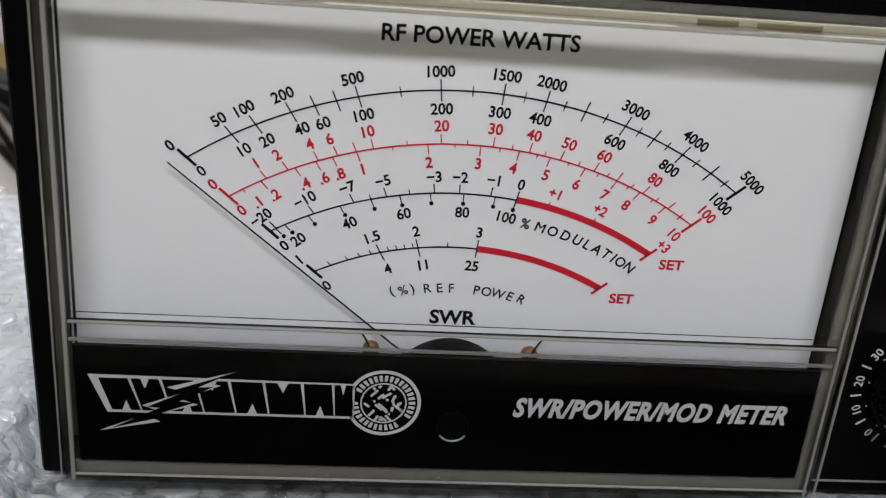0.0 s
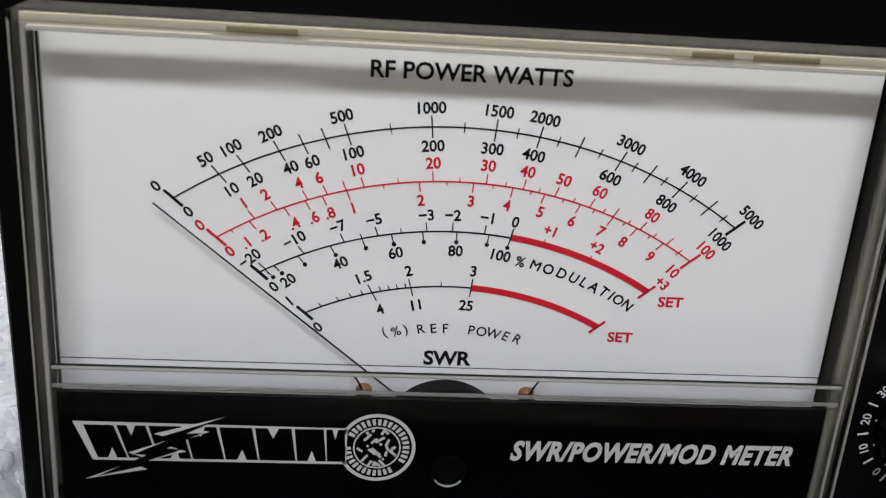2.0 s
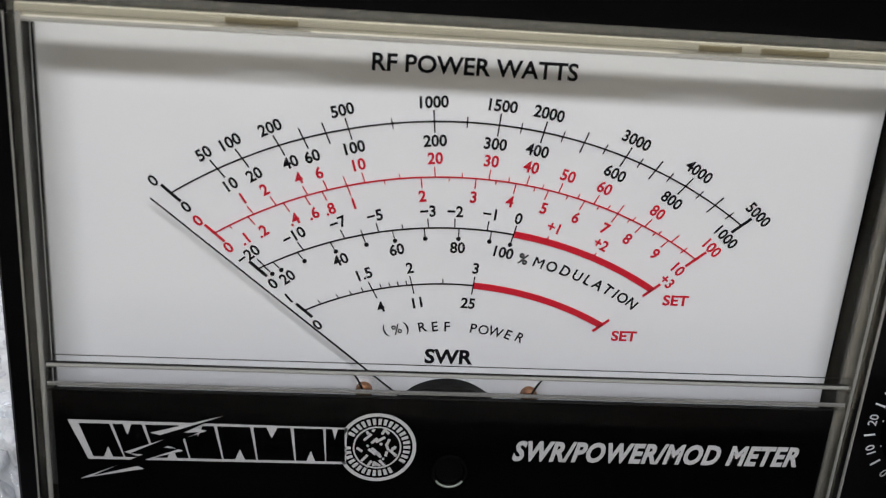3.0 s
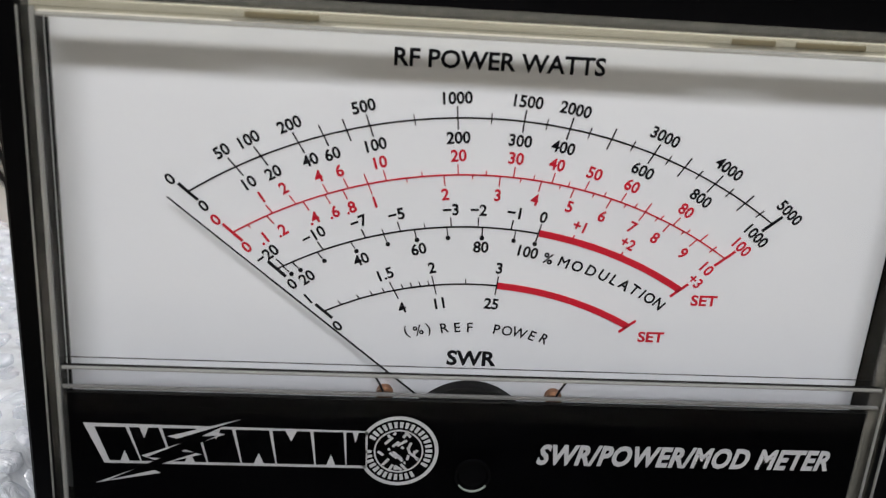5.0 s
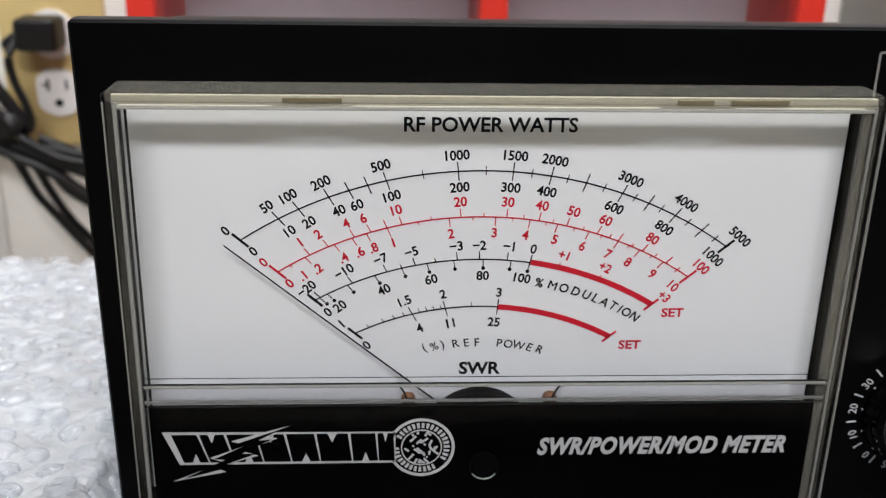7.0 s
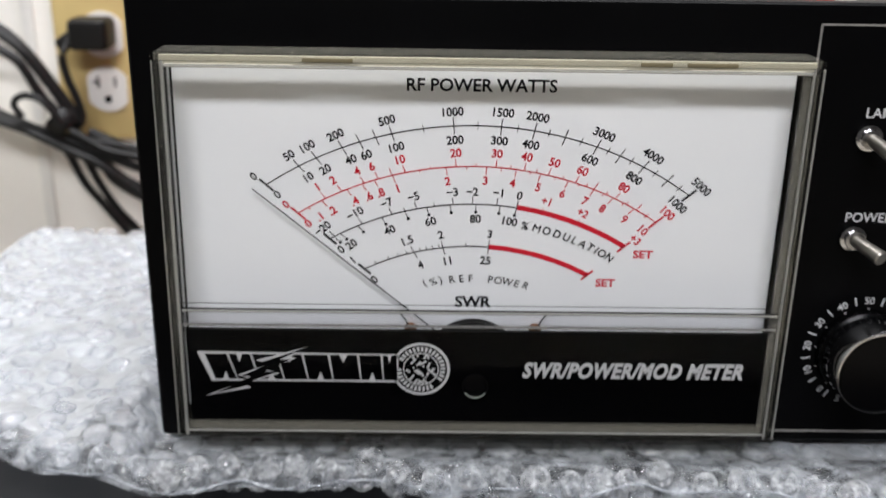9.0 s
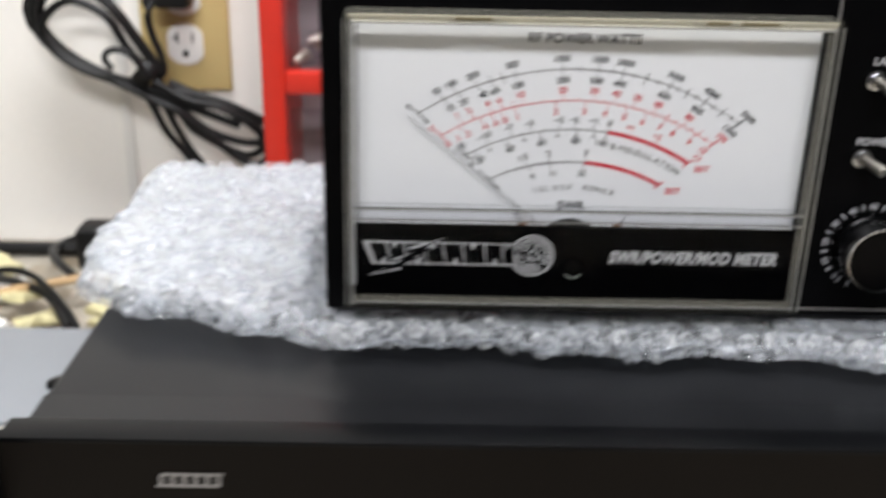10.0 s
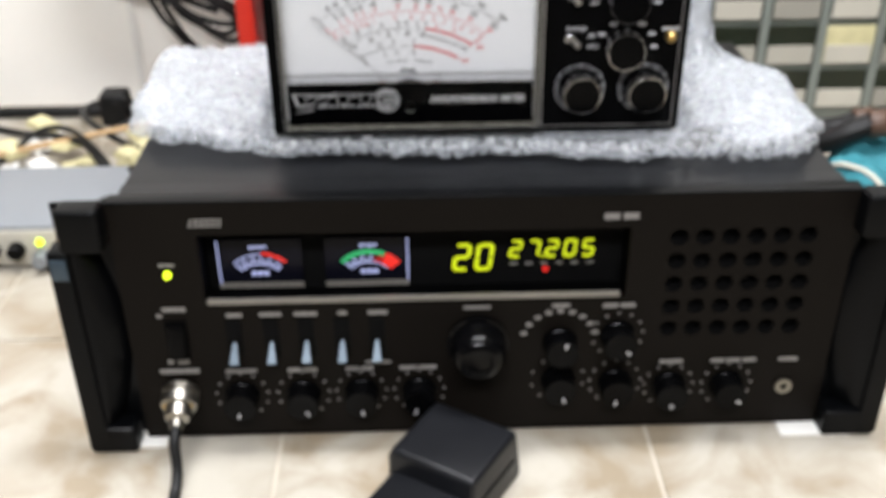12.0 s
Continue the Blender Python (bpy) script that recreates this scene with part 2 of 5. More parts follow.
M_LED = glow("led_yellow_green", (0.75, 1.0, 0.02), 2.2)
M_TUBE = glow("lamp_diffuser", (1.0, 0.985, 0.95), 3.0)
M_SCREEN = paint("meter_screen_dark", (0.004, 0.004, 0.008), 0.2, 0, 90, 0.1, 0, spec=0.12)
M_MICGREY = paint("mic_black_plastic", (0.006, 0.0065, 0.008), 0.36, 0, 300, 0.25, 0.12, spec=0.3)
M_SATIN = paint("satin_nickel", (0.36, 0.34, 0.30), 0.34, 1.0, 90, 0.12, 0.03)
M_BROWN = paint("brown_tape", (0.07, 0.035, 0.02), 0.5, 0, 120, 0.2, 0.1)

# ---------------------------------------------------------------- builders
BASE = {}


def thing(name, at, label, category, group="", kind=""):
    ob = new(name)
    ob.empty_display_size = 0.01
    ob.location = at
    BASE[ob] = Vector(at)
    return tagged(ob, label, category, group, kind)


def mesh_of(name, bm, material, smooth=35):
    me = bpy.data.meshes.new(name)
    bmesh.ops.recalc_face_normals(bm, faces=bm.faces[:])
    bm.to_mesh(me)
    bm.free()
    me.materials.append(material)
    if smooth:
        me.shade_smooth()
        me.set_sharp_from_angle(angle=radians(smooth))
    return me


def part(name, bm, material, parent, label="", smooth=35, kind=""):
    """One mesh under a thing or a part; the bmesh is in world places."""
    at = BASE[parent]
    bmesh.ops.translate(bm, verts=bm.verts[:], vec=-at)
    ob = new(name, mesh_of(name, bm, material, smooth))
    ob.parent = parent
    BASE[ob] = at
    return tagged(ob, label, "", "", kind)


def solo(name, bm, material, label, category, kind="", group="", smooth=35):
    return tagged(new(name, mesh_of(name, bm, material, smooth)), label, category, group, kind)


def box(bm, x0, x1, y0, y1, z0, z1, bevel=0.0, seg=2):
    vs = bmesh.ops.create_cube(bm, size=1)["verts"]
    for v in vs:
        v.co = Vector((x0 + (v.co.x + 0.5) * (x1 - x0), y0 + (v.co.y + 0.5) * (y1 - y0), z0 + (v.co.z + 0.5) * (z1 - z0)))
    if bevel:
        es = {e for v in vs for e in v.link_edges}
        bmesh.ops.bevel(bm, geom=list(es), offset=bevel, segments=seg, affect="EDGES", profile=0.6)
    return bm


def B(*a, **k):
    return box(bmesh.new(), *a, **k)


def lathe(bm, rings, at, axis, seg=24, caps=True):
    """Rings of (distance along axis, radius) round a line from at along axis."""
    axis = Vector(axis).normalized()
    q = axis.to_track_quat("Z", "Y")
    loops = []
    for d, r in rings:
        loops.append([bm.verts.new(Vector(at) + q @ Vector((r * math.cos(2 * math.pi * k / seg), r * math.sin(2 * math.pi * k / seg), d))) for k in range(seg)])
    for a, b in zip(loops, loops[1:]):
        for k in range(seg):
            bm.faces.new((a[k], a[(k + 1) % seg], b[(k + 1) % seg], b[k]))
    if caps:
        bm.faces.new(loops[0][::-1])
        bm.faces.new(loops[-1])
    return bm


def tube(bm, points, radius, seg=8, steps=6):
    """A smooth round cable through points."""
    p = [Vector(q) for q in points]
    p = [2 * p[0] - p[1]] + p + [2 * p[-1] - p[-2]]
    line = []
    for a, b, c, d in zip(p, p[1:], p[2:], p[3:]):
        for k in range(steps):
            t = k / steps
            line.append(0.5 * (2 * b + (c - a) * t + (2 * a - 5 * b + 4 * c - d) * t * t + (3 * b - a - 3 * c + d) * t ** 3))
    line.append(p[-2])
    loops, up = [], Vector((0.13, 0.31, 0.94))
    for k, q in enumerate(line):
        w = (line[min(k + 1, len(line) - 1)] - line[max(k - 1, 0)]).normalized()
        s = w.cross(up).normalized()
        u = s.cross(w)
        loops.append([bm.verts.new(q + radius * (math.cos(2 * math.pi * j / seg) * s + math.sin(2 * math.pi * j / seg) * u)) for j in range(seg)])
    for a, b in zip(loops, loops[1:]):
        for j in range(seg):
            bm.faces.new((a[j], a[(j + 1) % seg], b[(j + 1) % seg], b[j]))
    bm.faces.new(loops[0][::-1])
    bm.faces.new(loops[-1])
    return bm


def prism(bm, outline, y0, y1):
    """A flat outline of (x, z) given depth from y0 (front) to y1."""
    a = [bm.verts.new((x, y0, z)) for x, z in outline]
    b = [bm.verts.new((x, y1, z)) for x, z in outline]
    bm.faces.new(a)
    bm.faces.new(b[::-1])
    for k in range(len(a)):
        j = (k + 1) % len(a)
        bm.faces.new((a[k], b[k], b[j], a[j]))
    return bm


def stroke(bm, x0, z0, x1, z1, wide, y0, y1):
    d = Vector((x1 - x0, z1 - z0)).normalized() * wide / 2
    return prism(bm, [(x0 - d.y, z0 + d.x), (x0 + d.y, z0 - d.x), (x1 + d.y, z1 - d.x), (x1 - d.y, z1 + d.x)], y0, y1)


def sector(bm, cx, cz, r0, r1, a0, a1, y0, y1, n=24):
    """A band of a ring between two angles, in degrees clockwise from straight up."""
    pts = [(cx + r * math.sin(radians(a)), cz + r * math.cos(radians(a))) for r, angles in ((r1, np.linspace(a0, a1, n)), (r0, np.linspace(a1, a0, n))) for a in angles]
    return prism(bm, pts, y0, y1)


def disc(bm, cx, cz, r, y0, y1, seg=20):
    return prism(bm, [(cx + r * math.cos(2 * math.pi * k / seg), cz + r * math.sin(2 * math.pi * k / seg)) for k in range(seg)], y0, y1)


def ring(bm, cx, cz, r0, r1, y0, y1, seg=40):
    return lathe(bm, [(0, r0), (0, r1), (y1 - y0, r1), (y1 - y0, r0), (0, r0)], (cx, y0, cz), (0, 1, 0), seg, caps=False)


GLYPHS = {}


def glyphs(bm, text, size, x, z, y, turn=0.0, bold=0.0, shear=0.0, stretch=1.0, spacing=1.0):
    """Letters as thin raised ink, facing the front, centred at (x, z); turn in degrees clockwise."""
    key = (text, bold, shear, spacing)
    if key not in GLYPHS:
        cu = bpy.data.curves.new("text", "FONT")
        cu.body, cu.size, cu.align_x, cu.align_y = text, 1.0, "CENTER", "CENTER"
        cu.extrude, cu.offset, cu.shear, cu.space_character, cu.resolution_u = 0.0, bold, shear, spacing, 3
        ob = new("text", cu)
        bpy.context.view_layer.update()
        me = bpy.data.meshes.new_from_object(ob.evaluated_get(bpy.context.evaluated_depsgraph_get()))
        co = np.array([v.co[:] for v in me.vertices])
        mid = (co.min(0) + co.max(0)) / 2
        GLYPHS[key] = [tuple(c - mid) for c in co], [tuple(p.vertices) for p in me.polygons]
        bpy.data.objects.remove(ob)
        bpy.data.curves.remove(cu)
        bpy.data.meshes.remove(me)
    co, faces = GLYPHS[key]
    c, s = math.cos(radians(-turn)), math.sin(radians(-turn))
    vs = [bm.verts.new((x + size * (c * px * stretch - s * py), y, z + size * (s * px * stretch + c * py))) for px, py, _ in co]
    for f in faces:
        bm.faces.new([vs[k] for k in f])
    return bm

# ---------------------------------------------------------------- structure
BENCH = -0.037
WALLY = 0.585
FLOORZ = -0.79

solo("floor", B(-2.2, 2.2, -2.6, 0.75, FLOORZ - 0.05, FLOORZ), M_FLOOR, "grey workshop floor under the bench", "floor", "structure")
solo("ceiling", B(-2.2, 2.2, -2.6, 0.75, CEIL, CEIL + 0.05), M_CEIL, "plain white ceiling", "ceiling", "structure")
solo("wall_north", B(-2.2, 2.2, WALLY, WALLY + 0.1, FLOORZ, CEIL), M_WALL, "cream painted wall behind the bench", "wall", "structure")
# three unseen walls added to close the room, dark to keep it dim
solo("wall_south", B(-2.2, 2.2, -2.7, -2.6, FLOORZ, CEIL), M_DARKWALL, "unseen wall behind the camera, coloured dark to reflect little", "wall", "structure")
solo("wall_west", B(-2.3, -2.2, -2.6, WALLY, FLOORZ, CEIL), M_DARKWALL, "unseen side wall, coloured dark to reflect little", "wall", "structure")
solo("wall_east", B(2.2, 2.3, -2.6, WALLY, FLOORZ, CEIL), M_DARKWALL, "unseen side wall, coloured dark to reflect little", "wall", "structure")
solo("trim", B(-0.3535, -0.345, WALLY - 0.004, WALLY, BENCH, 0.75, bevel=0.001), M_WHITE, "narrow white joint strip on the wall", "trim", "structure")

for lx, ly, _ in LAMPS:
    f = thing("ceiling_light", (lx, ly, CEIL), "white ceiling fixture with a glowing diffuser", "ceiling light", "ceiling lights")
    part("housing", B(lx - 0.62, lx + 0.62, ly - 0.16, ly + 0.16, CEIL - 0.05, CEIL, bevel=0.005), M_WHITE, f)
    part("diffuser", B(lx - 0.59, lx + 0.59, ly - 0.14, ly + 0.14, CEIL - 0.062, CEIL - 0.05, bevel=0.004), M_TUBE, f, "glowing white diffuser")

bench = thing("workbench", (0, 0.05, FLOORZ), "workbench with cream stone-look tile top", "workbench", "", "structure")
part("board", B(-1.15, 1.15, -0.62, WALLY - 0.002, BENCH - 0.03, BENCH - 0.0015, bevel=0.002), M_GROUT, bench, "tan grout and board under the tiles")
for x in (-1.1, 1.04):
    for y in (-0.57, 0.5):
        part("leg", B(x, x + 0.06, y, y + 0.06, FLOORZ, BENCH - 0.03, bevel=0.004), M_WOOD, bench)

# ---------------------------------------------------------------- power meter
DX, DY, DZ = -0.043, 0.077, 0.185  # the dial's middle: x, front face, height


def W(u, v):
    return DX + u, DZ + v


meter = thing("power_meter", (DX + 0.044, DY + 0.05, DZ - 0.0406), "black desktop radio power meter with wide white dial, on bubble wrap", "meter")
x0, x1, z0, z1 = DX - 0.0855, DX + 0.171, DZ - 0.0406, DZ + 0.0805
part("front_bezel", B(x0, x1, DY + 0.0012, DY + 0.0072, z0, z1, bevel=0.0016, seg=3), M_FACE, meter, "thin black front frame")
part("case", B(x0 + 0.0005, x1 - 0.0005, DY + 0.0074, DY + 0.098, z0 + 0.0006, z1 - 0.013, bevel=0.0025, seg=3), M_CASE, meter, "black painted metal case")
for fx in (x0 + 0.02, x1 - 0.02):
    for fy in (DY + 0.02, DY + 0.085):
        part("foot", lathe(bmesh.new(), [(0, 0.006), (0.0022, 0.0065), (0.0026, 0.0055)], (fx, fy, z0 + 0.0008), (0, 0, -1), 14), M_KNOB, meter, "black rubber foot")

# the dial plate and its print
dial = part("dial_plate", B(DX - 0.0768, DX + 0.0787, DY, DY + 0.0011, DZ - 0.030, DZ + 0.0642, bevel=0.0003, seg=1), M_DIAL, meter, "white printed dial")
PX, PZ = W(0.0012, -0.0145)  # needle's pivot
CX, CZ = W(0.0, -0.0459)  # middle of the scale arcs
INK = DY - 0.00012


def on_arc(angle, radius):
    """Where a ray from the pivot crosses an arc of that radius."""
    s, c = math.sin(radians(angle)), math.cos(radians(angle))
    ox, oz = PX - CX, PZ - CZ
    b = ox * s + oz * c
    d = -b + math.sqrt(b * b - (ox * ox + oz * oz - radius * radius))
    return PX + d * s, PZ + d * c


def tick(bm, angle, radius, up, down, wide):
    x, z = on_arc(angle, radius)
    s, c = math.sin(radians(angle)), math.cos(radians(angle))
    stroke(bm, x - down * s, z - down * c, x + up * s, z + up * c, wide, INK, DY)


def arc_line(bm, radius, a0, a1, wide, y=INK):
    ends = [math.degrees(math.atan2(p[0] - CX, p[1] - CZ)) for p in (on_arc(a0, radius), on_arc(a1, radius))]
    sector(bm, CX, CZ, radius - wide / 2, radius + wide / 2, *ends, y, DY, 48)


def numerals(bm, row, radius, size, bold=0.027):
    for item in row.split():
        text, angle = item.rsplit(":", 1)
        x, z = on_arc(float(angle), radius)
        glyphs(bm, text.replace("-", "\u2212"), size, x, z, INK, float(angle) * 0.82, bold, stretch=0.95)


R1, R2, R3, R4 = 0.09524, 0.08472, 0.07470, 0.06322
black, red = bmesh.new(), bmesh.new()
THIN, NUM = 0.00028, 0.00305
for r, a0, a1 in ((R1, -48.5, 49.3), (R3, -48.8, 13.0), (R4, -49.4, 5.3)):
    arc_line(black, r, a0, a1, THIN)
arc_line(red, R2, -48.9, 49.7, THIN)
arc_line(red, R3 + 0.0001, 13.2, 49.9, 0.0013)
arc_line(red, R4, 5.5, 50.3, 0.0013)
for a in (-40.8, -36.8, -30.9, -27.0, -23.4, -19.8, -6.0, 4.7, 12.2, 19.2, 26.6, 32.1, 37.8, 43.7):
    tick(black, a, R1, 0.0021, 0.0021, 0.00026)
for a in (-12.8, -0.6, 8.4, 15.5, 22.9, 29.2, 34.8, 40.6, 46.7):
    tick(black, a, R1, 0.0010, 0.0010, 0.00022)
for a in (-48.5, 49.3):
    tick(black, a, R1, 0.0023, 0.0023, 0.00055)
for a in (-41.3, -37.0, -31.0, -27.2, -23.5, -20.0, -6.3, 4.5, 12.2, 18.9, 26.4, 31.6, 37.7, 43.8):
    tick(red, a, R2, 0.0020, 0.0, 0.00022)
for a in (-13.2, -0.9, 8.5, 15.5, 22.9, 29.4, 35.0, 40.8, 46.8):
    tick(red, a, R2, 0.0009, 0.0, 0.0002)
for a in (-42.5, -35.7, -31.6, -28.3, -23.5, -9.1, 1.9, 10.1, 16.8, 24.5, 31.7, 37.1, 43.2):
    tick(red, a, R2, 0.0, 0.0020, 0.00022)
for a in (-46.1, -16.3, -3.5, 6.0, 14.0, 20.9, 27.6, 34.4, 40.2, 46.8):
    tick(red, a, R2, 0.0, 0.0008, 0.0002)
for a in (-48.9, 49.7):
    tick(red, a, R2, 0.0024, 0.0024, 0.0005)
for a in (-47.3, -38.3, -28.7, -20.6, -8.5, -2.0, 6.2):
    tick(black, a, R3, 0.0019, 0.0, 0.00024)
for a in (-24.5, -14.8):
    tick(black, a, R3, 0.0010, 0.0, 0.00022)
tick(black, 13.0, R3, 0.0019, 0.0016, 0.00024)
tick(black, -48.8, R3, 0.0022, 0.0022, 0.0006)
for a in (-47.5, -45.4, -39.8, -32.2, -24.6, -17.4, -9.6, -0.9, 7.4, 13.0):
    tick(black, a, R3, 0.0, 0.0016, 0.00022)
    disc(black, *on_arc(a, R3 - 0.0021), 0.00044, INK, DY, 14)
for a in (21.4, 33.6):
    tick(red, a, R3, 0.0013, 0.0, 0.00022)
tick(red, 49.9, R3, 0.0021, 0.0021, 0.0005)
for a in (-44.4, -39.1, -35.2, -31.6, -25.8, -23.0, -20.3, -17.5, -5.3):
    tick(black, a, R4, 0.0010, 0.0, 0.00022)
for a in (-28.7, -15.9, 5.3):
    tick(black, a, R4, 0.0019, 0.0019, 0.00024)
tick(black, -49.4, R4, 0.0021, 0.0021, 0.00055)
tick(red, 50.3, R4, 0.0020, 0.0020, 0.0005)
numerals(black, "0:-48.8 50:-40.8 100:-36.7 200:-30.7 500:-19.8 1000:-5.9 1500:4.8 2000:12.1 3000:26.6 4000:37.7 5000:49.4", 0.09886, NUM)
numerals(black, "0:-48.6 10:-40.8 20:-36.8 40:-30.7 60:-27.0 100:-19.8 200:-6.0 300:4.6 400:12.1 600:26.6 800:37.8 1000:49.5", 0.09166, NUM)
numerals(red, "0:-49.1 1:-40.9 2:-37.0 4:-30.9 6:-27.2 10:-20.0 20:-6.1 30:4.4 40:12.0 50:19.2 60:26.5 80:37.5 100:49.7", 0.08834, NUM)
numerals(red, "0:-49.3 .1:-46.0 .2:-42.3 .4:-35.9 .6:-31.9 .8:-28.5 1:-23.6 2:-9.2 3:1.8 4:9.8 5:17.4 6:24.7 7:31.5 8:36.8 9:43.5 10:49.4", 0.08109, NUM)
numerals(black, "-20:-47.8 -10:-38.0 -7:-28.4 -5:-20.3 -3:-8.3 -2:-2.0 -1:6.1 0:12.9", 0.07805, NUM)
numerals(red, "+1:21.4 +2:33.1 +3:50.2", 0.07795, NUM * 0.95)
numerals(black, "0:-49.2 20:-45.6 40:-32.3 60:-17.6 80:-1.0 100:12.0", 0.07081, NUM)
numerals(black, "1:-49.5 1.5:-28.6 2:-15.3 3:5.1", 0.06682, NUM)
numerals(black, "0:-50.3 4:-29.1 11:-15.5 25:4.5", 0.05944, NUM)
numerals(black, "%:17.9 O:26.2 D:30.2 U:33.7 L:36.8 A:39.8 T:42.7 I:45.0 O:47.1 N:49.9", 0.07032, NUM * 0.98, 0.022)
for nudge in (-0.00005, 0.00005):
    mx, mz = on_arc(22.4, 0.07032)
    glyphs(black, "M", NUM * 0.98, mx + nudge, mz, INK - (0.00001 if nudge > 0 else 0), 22.4 * 0.82, 0.0)
numerals(black, "(:-32.4 %:-27.5 ):-23.1 R:-15.8 E:-9.8 F:-3.8 P:9.4 O:14.4 W:20.3 E:26.5 R:32.2", 0.0542, NUM * 0.95, 0.012)
glyphs(black, "SWR", 0.0043, *W(0.0005, 0.0017), INK, 0, 0.032, stretch=1.04)
glyphs(black, "RF POWER WATTS", 0.0044, *W(0.0013, 0.0595), INK, 0, 0.023, stretch=1.0)
glyphs(red, "SET", 0.0030, *W(0.0445, 0.0156), INK, 0, 0.03, stretch=1.1)
glyphs(red, "SET", 0.0030, *W(0.0352, 0.0075), INK, 0, 0.03, stretch=1.1)
part("black_scale_print", black, M_INK, dial, "black scale lines, numbers and lettering", 0)
part("red_scale_print", red, M_RED, dial, "red scale lines, bands and numbers", 0)

# needle and movement
na, ny = -50.3, DY - 0.0026
needle = bmesh.new()
s, c = math.sin(radians(na)), math.cos(radians(na))
prism(needle, [(PX + c * w + d * s, PZ - s * w + d * c) for d, w in ((0.010, -0.00016), (0.0745, -0.0001), (0.0745, 0.0001), (0.010, 0.00016))], ny - 0.00015, ny + 0.00015)
part("needle", needle, M_INK, meter, "thin black needle resting at zero")
hub = lathe(bmesh.new(), [(0, 0.0126), (0.0028, 0.0126), (0.0040, 0.0112)], (PX - 0.0006, DY - 0.0002, DZ - 0.0157), (0, -1, 0), 56)
part("movement_hub", hub, M_LABEL, meter, "round black movement housing")
for side in (-1, 1):
    hx = PX - 0.0006 + side * 0.0166
    hz = DZ - 0.0060
    part("terminal", lathe(bmesh.new(), [(0, 0.0017), (0.0016, 0.0017), (0.002, 0.0012)], (hx, DY - 0.0002, hz), (0, -1, 0), 14), M_COPPER, meter, "small copper terminal")
    part("spring_wire", tube(bmesh.new(), [(hx, DY - 0.002, hz), (hx + side * 0.0012, DY - 0.0024, hz + 0.0030), (hx + side * 0.0028, DY - 0.0022, hz + 0.0052)], 0.00022, 6), M_INK, meter)

# clear cover: a pane, four solid rims, a step across, and thin side walls
FY = DY - 0.0117  # front of the cover
cx0, cx1, cz0, cz1 = DX - 0.0775, DX + 0.0812, DZ - 0.0346, DZ + 0.0684
rim = 0.0029
cover = part("clear_cover", B(cx0 + 0.002, cx1 - 0.002, FY + 0.0004, FY + 0.0016, cz0 + 0.002, cz1 - 0.002), M_CLEAR, meter, "clear acrylic window", 0)
part("top_bar", B(cx0 + 0.0015, cx1 - 0.0015, FY + 0.0023, FY + 0.0036, cz1 - 0.0034, cz1 - 0.0008, bevel=0.0004), M_BEIGE, cover, "beige inner bar along the top")
# tan strips added to vary the tone along the bar
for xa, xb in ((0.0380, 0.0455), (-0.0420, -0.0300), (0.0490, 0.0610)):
    part("bar_clip", B(DX + xa, DX + xb, FY + 0.0018, FY + 0.0023, cz1 - 0.0022, cz1 - 0.0012, bevel=0.0002), M_BARTAN, cover, "darker tan strip added to vary the bar's tone")
# cream strips set on the bar where highlights run
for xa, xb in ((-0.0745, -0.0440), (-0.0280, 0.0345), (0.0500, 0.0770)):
    part("bar_edge", B(DX + xa, DX + xb, FY + 0.0017, FY + 0.0022, cz1 - 0.0034, cz1 - 0.0027, bevel=0.0002), M_GLEAM, cover, "cream strip painted as a highlight on the bar")
part("bottom_bar", B(cx0 + 0.0015, cx1 - 0.0015, FY + 0.0023, FY + 0.0036, cz0 + 0.0008, cz0 + 0.0048, bevel=0.0004), M_RIM, cover, "pale inner bar along the bottom")
# pale fill added behind one side rim only, to make it lighter
part("side_bar", B(cx1 - 0.0042, cx1 - 0.0006, FY + 0.0024, FY + 0.0034, cz0 + 0.0036, cz1 - 0.0036), M_RIM_SIDE, cover, "pale fill that makes one side rim lighter", 0)
part("top_rim", B(cx0, cx1, FY, FY + 0.0022, cz1 - rim, cz1, bevel=0.0008, seg=3), M_CLEARRIM, cover, "thick clear acrylic edge")
part("bottom_rim", B(cx0, cx1, FY, FY + 0.0022, cz0, cz0 + rim, bevel=0.0008, seg=3), M_CLEARRIM, cover, "thick clear acrylic edge")
for xa in (cx0, cx1 - rim):
    part("side_rim", B(xa, xa + rim, FY + 0.0001, FY + 0.0022, cz0 + rim, cz1 - rim, bevel=0.0006), M_CLEARRIM, cover, "clear acrylic edge")
# pale rods painting the shine along the cover's clear edges
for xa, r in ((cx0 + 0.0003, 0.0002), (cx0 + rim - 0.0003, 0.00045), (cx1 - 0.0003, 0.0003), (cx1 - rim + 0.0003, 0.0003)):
    part("bright_edge", lathe(bmesh.new(), [(0, r), (cz1 - cz0 - 0.004, r)], (xa, FY + 0.0004, cz0 + 0.002), (0, 0, 1), 8), M_PALE, cover, "pale rod drawn as the bright line on the edge")
part("bright_edge", lathe(bmesh.new(), [(0, 0.0004), (cx1 - cx0 - 0.004, 0.0004)], (cx0 + 0.002, FY + 0.0012, cz1 - rim - 0.0003), (1, 0, 0), 8), M_PALE, cover, "pale rod drawn as the bright line on the edge")
part("bright_edge", lathe(bmesh.new(), [(0, 0.0003), (cx1 - cx0 - 0.004, 0.0003)], (cx0 + 0.002, FY + 0.0006, cz0 + rim + 0.0003), (1, 0, 0), 8), M_PALE, cover, "pale rod drawn as the bright line on the edge")
